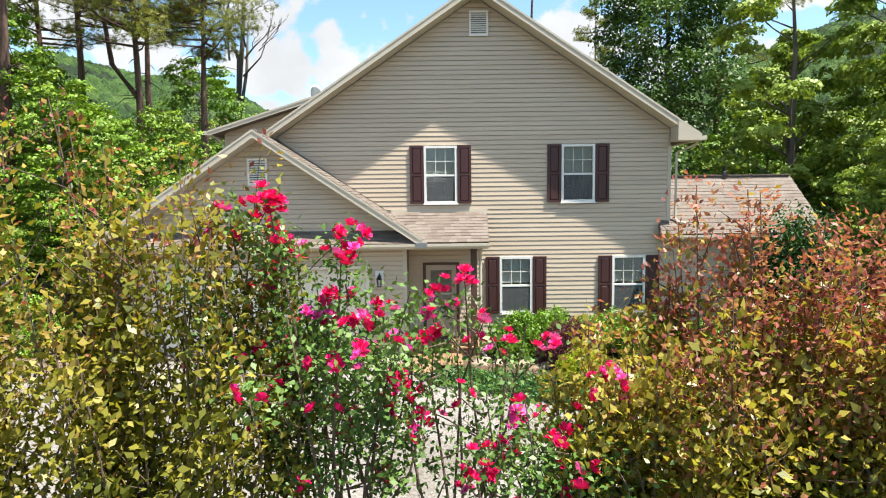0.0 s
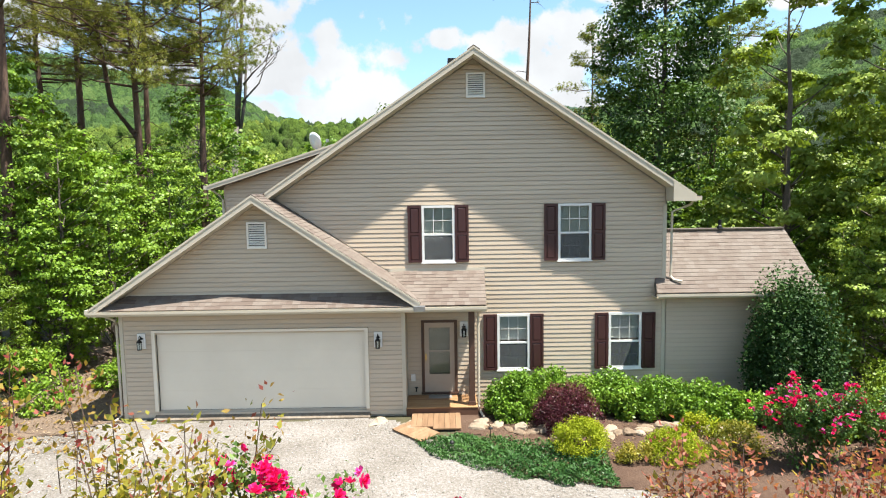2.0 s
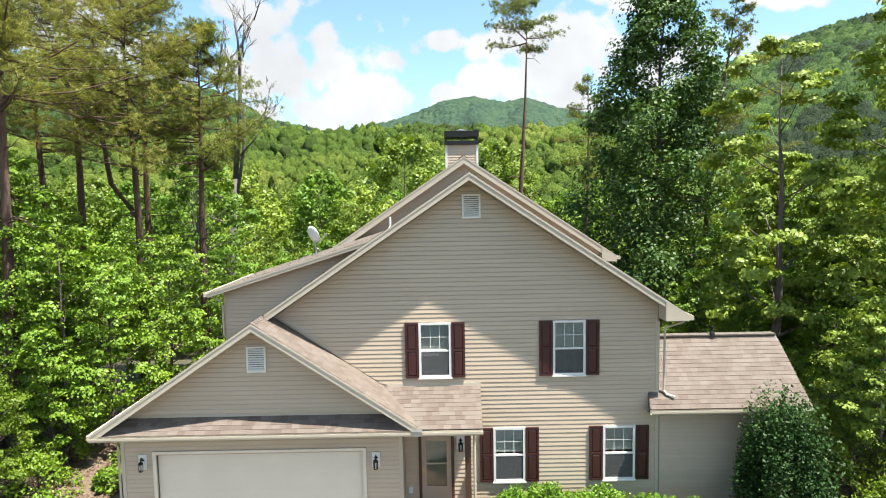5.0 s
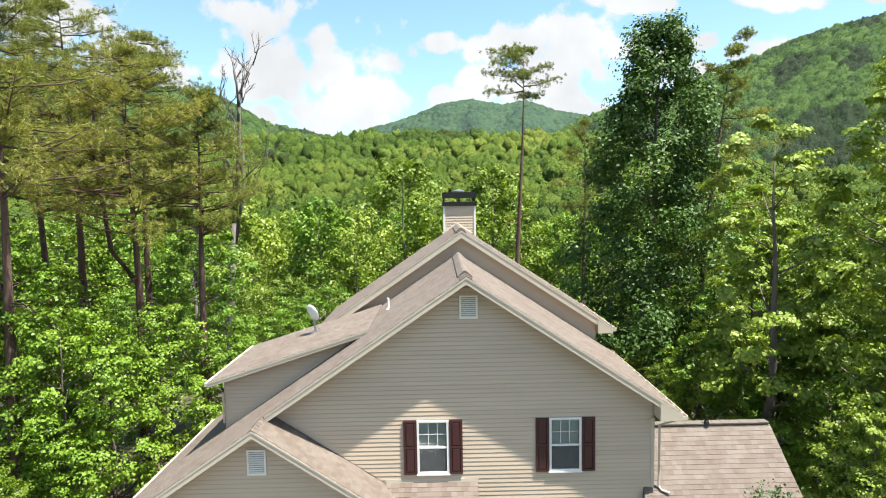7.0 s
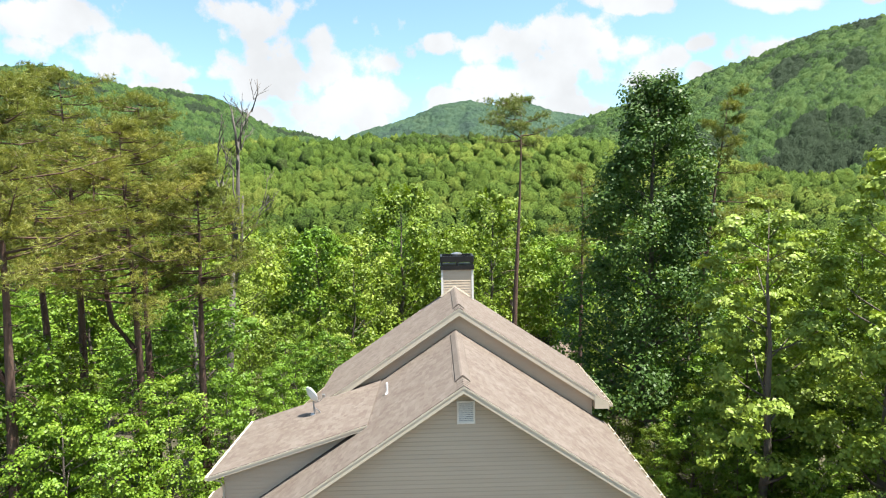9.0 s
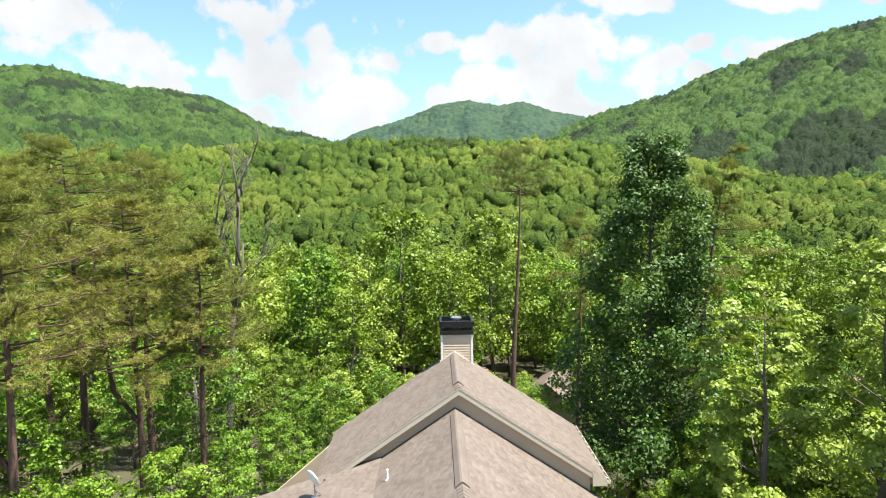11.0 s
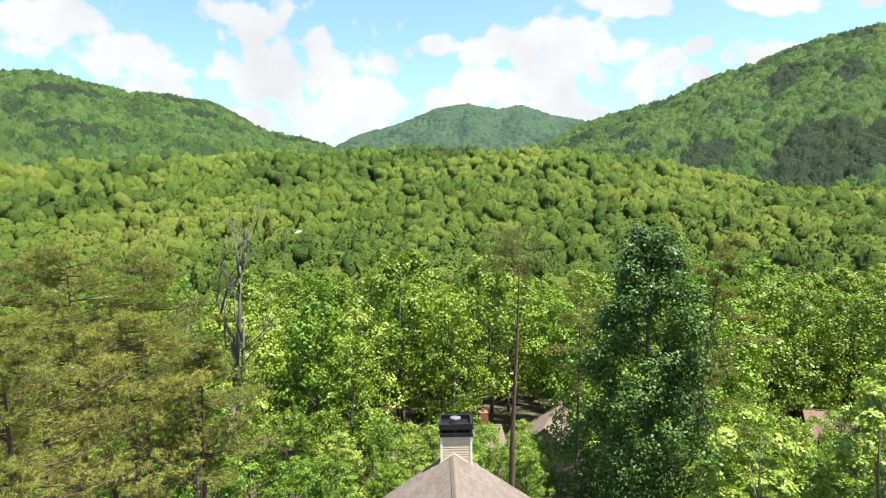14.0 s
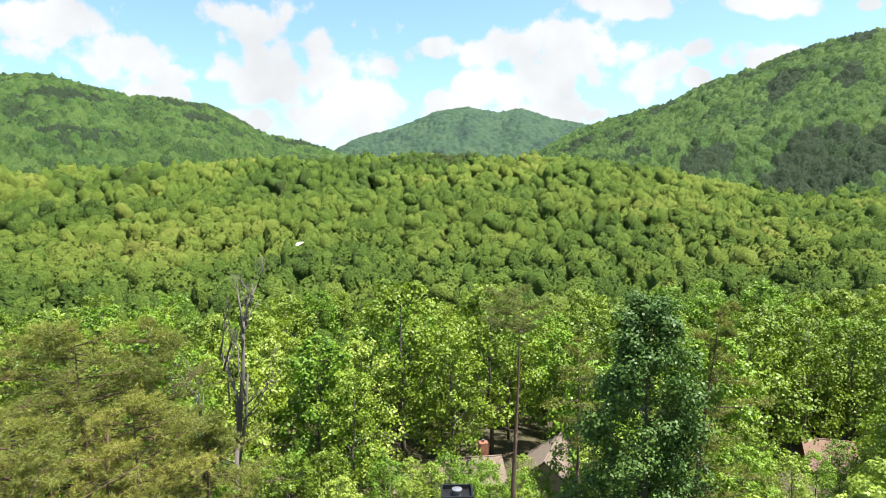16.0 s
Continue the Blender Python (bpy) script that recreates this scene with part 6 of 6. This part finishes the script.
plant("pine", pine_meshes(102, top_at(15.6, 34, 20.4), 3.4, 9.0, 34000, lean=2.4), 14.4, 34, "leaning olive-green pine behind the house", "pine")
plant("pine", pine_meshes(103, top_at(5.2, 38, 20.9), 2.8, 19.5, 18000, whorls=16, lean=.7, mat=L_YPINE), 5.0, 38, "slender pine with a tuft of needles at its head", "pine")
plant("pine", pine_meshes(104, top_at(8.6, 40, 17), 2.4, 12, 15000, whorls=18), 10.2, 41, "thin pine beside the dark tree", "pine")
dead_tree(105, -14.6, 40, top_at(-14.6, 40, 18.6), 2.0, "bare dead tree with grey forked limbs", .3)
dead_tree(106, -19.3, 47, top_at(-19.3, 47, 12.5), .4, "bare dead tree with grey limbs among the pines", .16)
for i, (x, y, z, rad, bole, fork) in enumerate(((-14.4, 20.2, 19.0, 4.0, 13.5, True), (-16.6, 28, 21.0, 4.2, 13.5, False), (-13.0, 26, 18.2, 4.2, 12.0, True), (-19.5, 30, 20.5, 4.2, 13, False),
                                              (-18.0, 22.5, 19.5, 3.8, 14, False), (-14.8, 31, 20.3, 3.6, 14, False), (-10.6, 27.3, 16.6, 3.0, 12, False))):
    plant("pine", pine_meshes(110 + i, top_at(x, y, z), rad, bole - 1.5, 46000, fork=fork, whorls=58, girth=.22, deadlimbs=20), x, y, "tall pine with a bare reddish trunk and olive crown", "pine", group="pines beside the garage")

BROAD = [broad_tree_meshes(130 + i, h, rd, bl, m, 14000, lf * .74, 84, tp) for i, (h, rd, bl, m, lf, tp) in enumerate((
    (13.0, 3.3, 2.6, L_BRIGHT, .25, .6), (10.5, 3.0, 1.2, L_GREEN, .22, .55), (15.0, 3.6, 3.6, L_GREEN, .27, .6), (9.0, 2.5, .6, L_BRIGHT, .2, .5),
    (12.0, 3.0, 2.0, L_YELLOW, .25, .6), (17.0, 4.6, 4.0, L_GREEN, .34, .55), (16.0, 4.2, 4.0, L_BRIGHT, .34, .6)))]
LABELS = ["bright spring-green broad-leaved woodland tree", "dense mid-green broad-leaved woodland tree", "tall green broad-leaved tree", "small bright green tree in leaf",
          "yellow-green woodland tree with young leaves", "large green tree with a round crown", "large round-crowned bright green tree"]


WOOD = [broad_tree_meshes(150 + i, h, rd, bl, m, 9000 if h > 15 else 6200, lf * .94, 72, tp, dense=True) for i, (h, rd, bl, m, lf, tp) in enumerate((
    (13.0, 3.3, 2.6, L_BRIGHT, .25, .6), (10.5, 3.0, 1.2, L_GREEN, .22, .55), (15.0, 3.6, 3.6, L_GREEN, .27, .6), (9.0, 2.5, .6, L_BRIGHT, .2, .5),
    (12.0, 3.0, 2.0, L_YELLOW, .25, .6), (17.0, 4.6, 4.0, L_GREEN, .34, .55), (16.0, 4.2, 4.0, L_BRIGHT, .34, .6)))]


def broad(i, x, y, z, spin=0, group="broad-leaved trees"):
    k = top_at(x, y, z) / (13.0, 10.5, 15.0, 9.0, 12.0, 17.0, 16.0)[i]
    plant("tree", (BROAD if y < 52 else WOOD)[i], x, y, LABELS[i], scale=k, spin=spin, group=group)


for i, x, y, z, sp in ((0, -16.3, 21.6, 11.2, 0), (0, -13.0, 20.6, 8.2, 75), (3, -12.4, 22.3, 7.2, 40), (1, -16.5, 24, 9.5, 80), (0, -11.2, 24.8, 7.5, 120), (3, -9.9, 28.0, 6.6, 200), (1, -18.6, 19.5, 10.5, 10),
                       (0, -12.8, 32.5, 11.2, 60), (3, -8.6, 33, 5.6, 15), (1, -13.8, 17.6, 4.4, 33), (3, -13.3, 20.0, 4.6, 70), (2, -21, 26, 10, 140), (3, -16.0, 17.0, 5.0, 220),
                       (0, -6.7, 38, 6.2, 20), (3, -9.5, 40, 5.2, 110), (4, -7.9, 48, 4.0, 10), (3, -3.6, 45, 2.6, 90), (4, -2.0, 50, 2.8, 190), (3, 0.8, 43, 3.0, 70), (4, 2.6, 47, 2.6, 260),
                       (3, 6.9, 44, 3.4, 300), (3, -4.6, 57, 1.4, 12), (4, -2.6, 61, -0.2, 50), (3, 1.4, 60, .6, 20), (3, 4.6, 61, -.4, 99), (4, 9.4, 62, -.6, 45), (3, -6.6, 61, 1.2, 10), (3, 11.0, 60, -1.4, 10), (4, -0.4, 57, 1.0, 80), (0, 45, 64, -.5, 30), (4, 50, 66, -1.2, 90), (3, 40.5, 61, -.6, 10), (4, 36, 58, .5, 140), (3, 8.0, 56, .6, 75), (3, 3.4, 55, 0.4, 150), (0, 5.4, 58, 0.6, 200), (4, 7.6, 50, 1.6, 20), (0, 15.0, 28, 9.0, 210), (1, 19.5, 27, 9, 30),
                       (3, 11.6, 26, 5.5, 130), (3, 13.6, 18.2, 4.6, 10), (1, 12.3, 17.2, 3.4, 280), (1, 20, 36, 8, 15), (0, 22.5, 33, 8, 66),
                       (0, 24.5, 44, 4, 99), (1, 9.8, 31, 4.5, 44), (3, 8.4, 34, 3.5, 33), (3, 9.6, 24.5, 3.0, 60), (1, 10.6, 28, 3.6, 160), (3, 8.6, 30.5, 3.0, 250), (3, 12.2, 20.5, 3.4, 10), (1, 13.5, 30, 5.0, 300), (3, 14.5, 21.5, 4.6, 15), (1, 17.0, 24, 6.2, 100), (3, 18.5, 20.2, 5.2, 190), (3, 15.8, 27, 5.2, 70),
                       (3, 20.2, 22.2, 5.0, 310), (1, 13.2, 33, 5.4, 20), (3, 17.6, 31, 5.6, 240), (3, 12.4, 23.6, 4.2, 5), (1, 22.5, 27.5, 7.0, 45), (4, 12.7, 16.7, 5.8, 60)):
    broad(i, x, y, z, sp)
# light open-crowned trees beside the wing
for i, (x, y, z, rad, cl, n) in enumerate(((12.9, 22.6, 14.6, 2.7, 34, 4200), (16.8, 21.5, 16.4, 3.2, 40, 5200), (16.0, 17.6, 12.2, 2.8, 34, 4200), (20.5, 24, 14.8, 3.4, 44, 5600), (14.6, 25.6, 10.5, 2.6, 34, 4200), (19.4, 18.2, 13.8, 3.0, 36, 4600))):
    plant("tree", broad_tree_meshes(170 + i, top_at(x, y, z), rad, 4.5, L_YELLOW, int(n * 3.4), .17, cl, .5, flat=.55), x, y, "open-crowned tree with yellow-green young leaves", spin=40 * i, group="broad-leaved trees")
# the wood beyond the house
r = np.random.default_rng(77)
big = [(5, -4.2, 76, 16.2), (5, 7.6, 79, 15.2), (6, -13, 66, 11.5), (5, -21, 62, 12), (2, 2.0, 70, 11.0), (5, 24, 72, 13), (6, 30, 62, 11.5), (5, 38, 70, 12), (6, -33, 66, 11), (5, -43, 74, 11.5), (2, -8.5, 62, 8.8)]
for i, x, y, z in big:
    broad(i, x, y, z, r.uniform(0, 360), "valley trees")
spots = [(x, y) for _, x, y, _ in big] + [(14, 70), (3, 68), (53, 76)]
made = 0
while made < 130:
    y = r.uniform(48, 124)
    x = r.uniform(-1, 1) * (y * .78 + 4)
    clear = 5.0 if y < 80 else 5.8
    if any((x - a) ** 2 + (y - b) ** 2 < clear * clear for a, b in spots) or (-7 < x < 20 and 60 < y < 76) or (abs(x) < 9 and y < 60) or (.56 * y < x < .8 * y and y < 82) or (.09 * y < x < .27 * y and y < 74):
        made += 1 if r.uniform() < .02 else 0
        continue
    spots.append((x, y))
    z = r.uniform(5.0, 10.5) - max(0, (62 - y)) * .12
    broad(int(r.choice((0, 1, 2, 5, 6, 4), p=(.17, .15, .2, .2, .2, .08))), x, y, z, r.uniform(0, 360), "valley trees")
    made += 1


# ---- neighbours' houses ----
def cottage(name, label, x, y, w, d, eave, rise, turn, wall_mat, roof_mat, chimney=False, hip=0.0):
    """A gabled house whose ridge runs along its own x axis."""
    g = lz(x, y) - .6
    t = thing(name, (x, y, g), label, "house")
    t.rotation_euler = (0, 0, radians(turn))
    o = .5
    s = Shape().add([(-w / 2, -d / 2, 0), (w / 2, -d / 2, 0), (w / 2, d / 2, 0), (-w / 2, d / 2, 0), (-w / 2, -d / 2, eave), (w / 2, -d / 2, eave), (w / 2, d / 2, eave), (-w / 2, d / 2, eave),
                     (-w / 2, 0, eave + rise - .15), (w / 2, 0, eave + rise - .15)],
                    [(0, 1, 5, 4), (2, 3, 7, 6), (1, 2, 6, 9, 5), (3, 0, 4, 8, 7)])
    local("wall", s.mesh("wall", wall_mat), t)
    k = rise / (d / 2)
    for sg in (-1, 1):
        s = Shape().slab([(-sg * -(w / 2 + o), sg * (d / 2 + o), eave - k * o), (-sg * (w / 2 + o), sg * (d / 2 + o), eave - k * o), (-sg * (w / 2 + o - hip), 0, eave + rise), (sg * (w / 2 + o - hip), 0, eave + rise)], .18)
        local("roof", s.mesh("roof", roof_mat), t)
    local("ridge_cap", Shape().box(-w / 2 - o, -.12, eave + rise - .02, w / 2 + o, .12, eave + rise + .05).mesh("ridge_cap", roof_mat), t)
    for i in range(3):
        xx = -w / 2 + w * (i + .5) / 3
        local("window", Shape().box(xx - .5, -d / 2 - .04, eave - 1.6, xx + .5, -d / 2 + .02, eave - .5).mesh("window", M_DARK), t)
    if chimney:
        c = local("chimney", Shape().box(w / 2 - 2.2, .3, eave, w / 2 - 1.1, 1.3, eave + rise + 1.5).mesh("chimney", M_BRICK), t, "red brick chimney")
        local("chimney_pot", Shape().lathe([(.18, 0), (.15, .3), (.2, .32), (0, .34)], (w / 2 - 1.65, .8, eave + rise + 1.5), 10).mesh("chimney_pot", M_STEEL), c)


cottage("cottage", "low house with a brown shingle roof and brick chimney among trees", 1.2, 71, 13, 7, 2.0, 1.7, 6, M_SIDING, M_ROOF2, True)
cottage("cottage", "small gabled house with a brown shingle roof among trees", 14.3, 70, 9, 7.5, 3.0, 2.9, 66, M_SIDING, M_ROOF2)
cottage("cottage", "house with a long russet roof among the trees", 58.5, 76, 17, 8, 2.6, 2.4, -20, M_DECKDARK, M_ROOF3)
for x, y, w, m, lab in ((0.56, 1430, 22, M_WHITE, "white house high on the mountainside"), (0.603, 1320, 20, M_BRICK, "red house high on the mountainside"), (-0.226, 230, 9, M_WHITE, "white house down in the valley woods")):
    xx = x * y
    t = thing("hillside_house", (xx, y, lz(xx, y) + (20 if y > 600 else 8.5)), lab, "house")
    local("wall", Shape().box(-w / 2, -4, -14, w / 2, 4, 2.6).mesh("wall", m), t)
    local("roof", Shape().add([(-w / 2 - .6, -5, 2.6), (w / 2 + .6, -5, 2.6), (w / 2 + .6, 5, 2.6), (-w / 2 - .6, 5, 2.6), (-w / 2, 0, 5), (w / 2, 0, 5)],
                              [(0, 1, 5, 4), (2, 3, 4, 5), (1, 2, 5), (3, 0, 4), (0, 3, 2, 1)]).mesh("roof", M_WHITE if m is M_WHITE else M_BRICK), t)
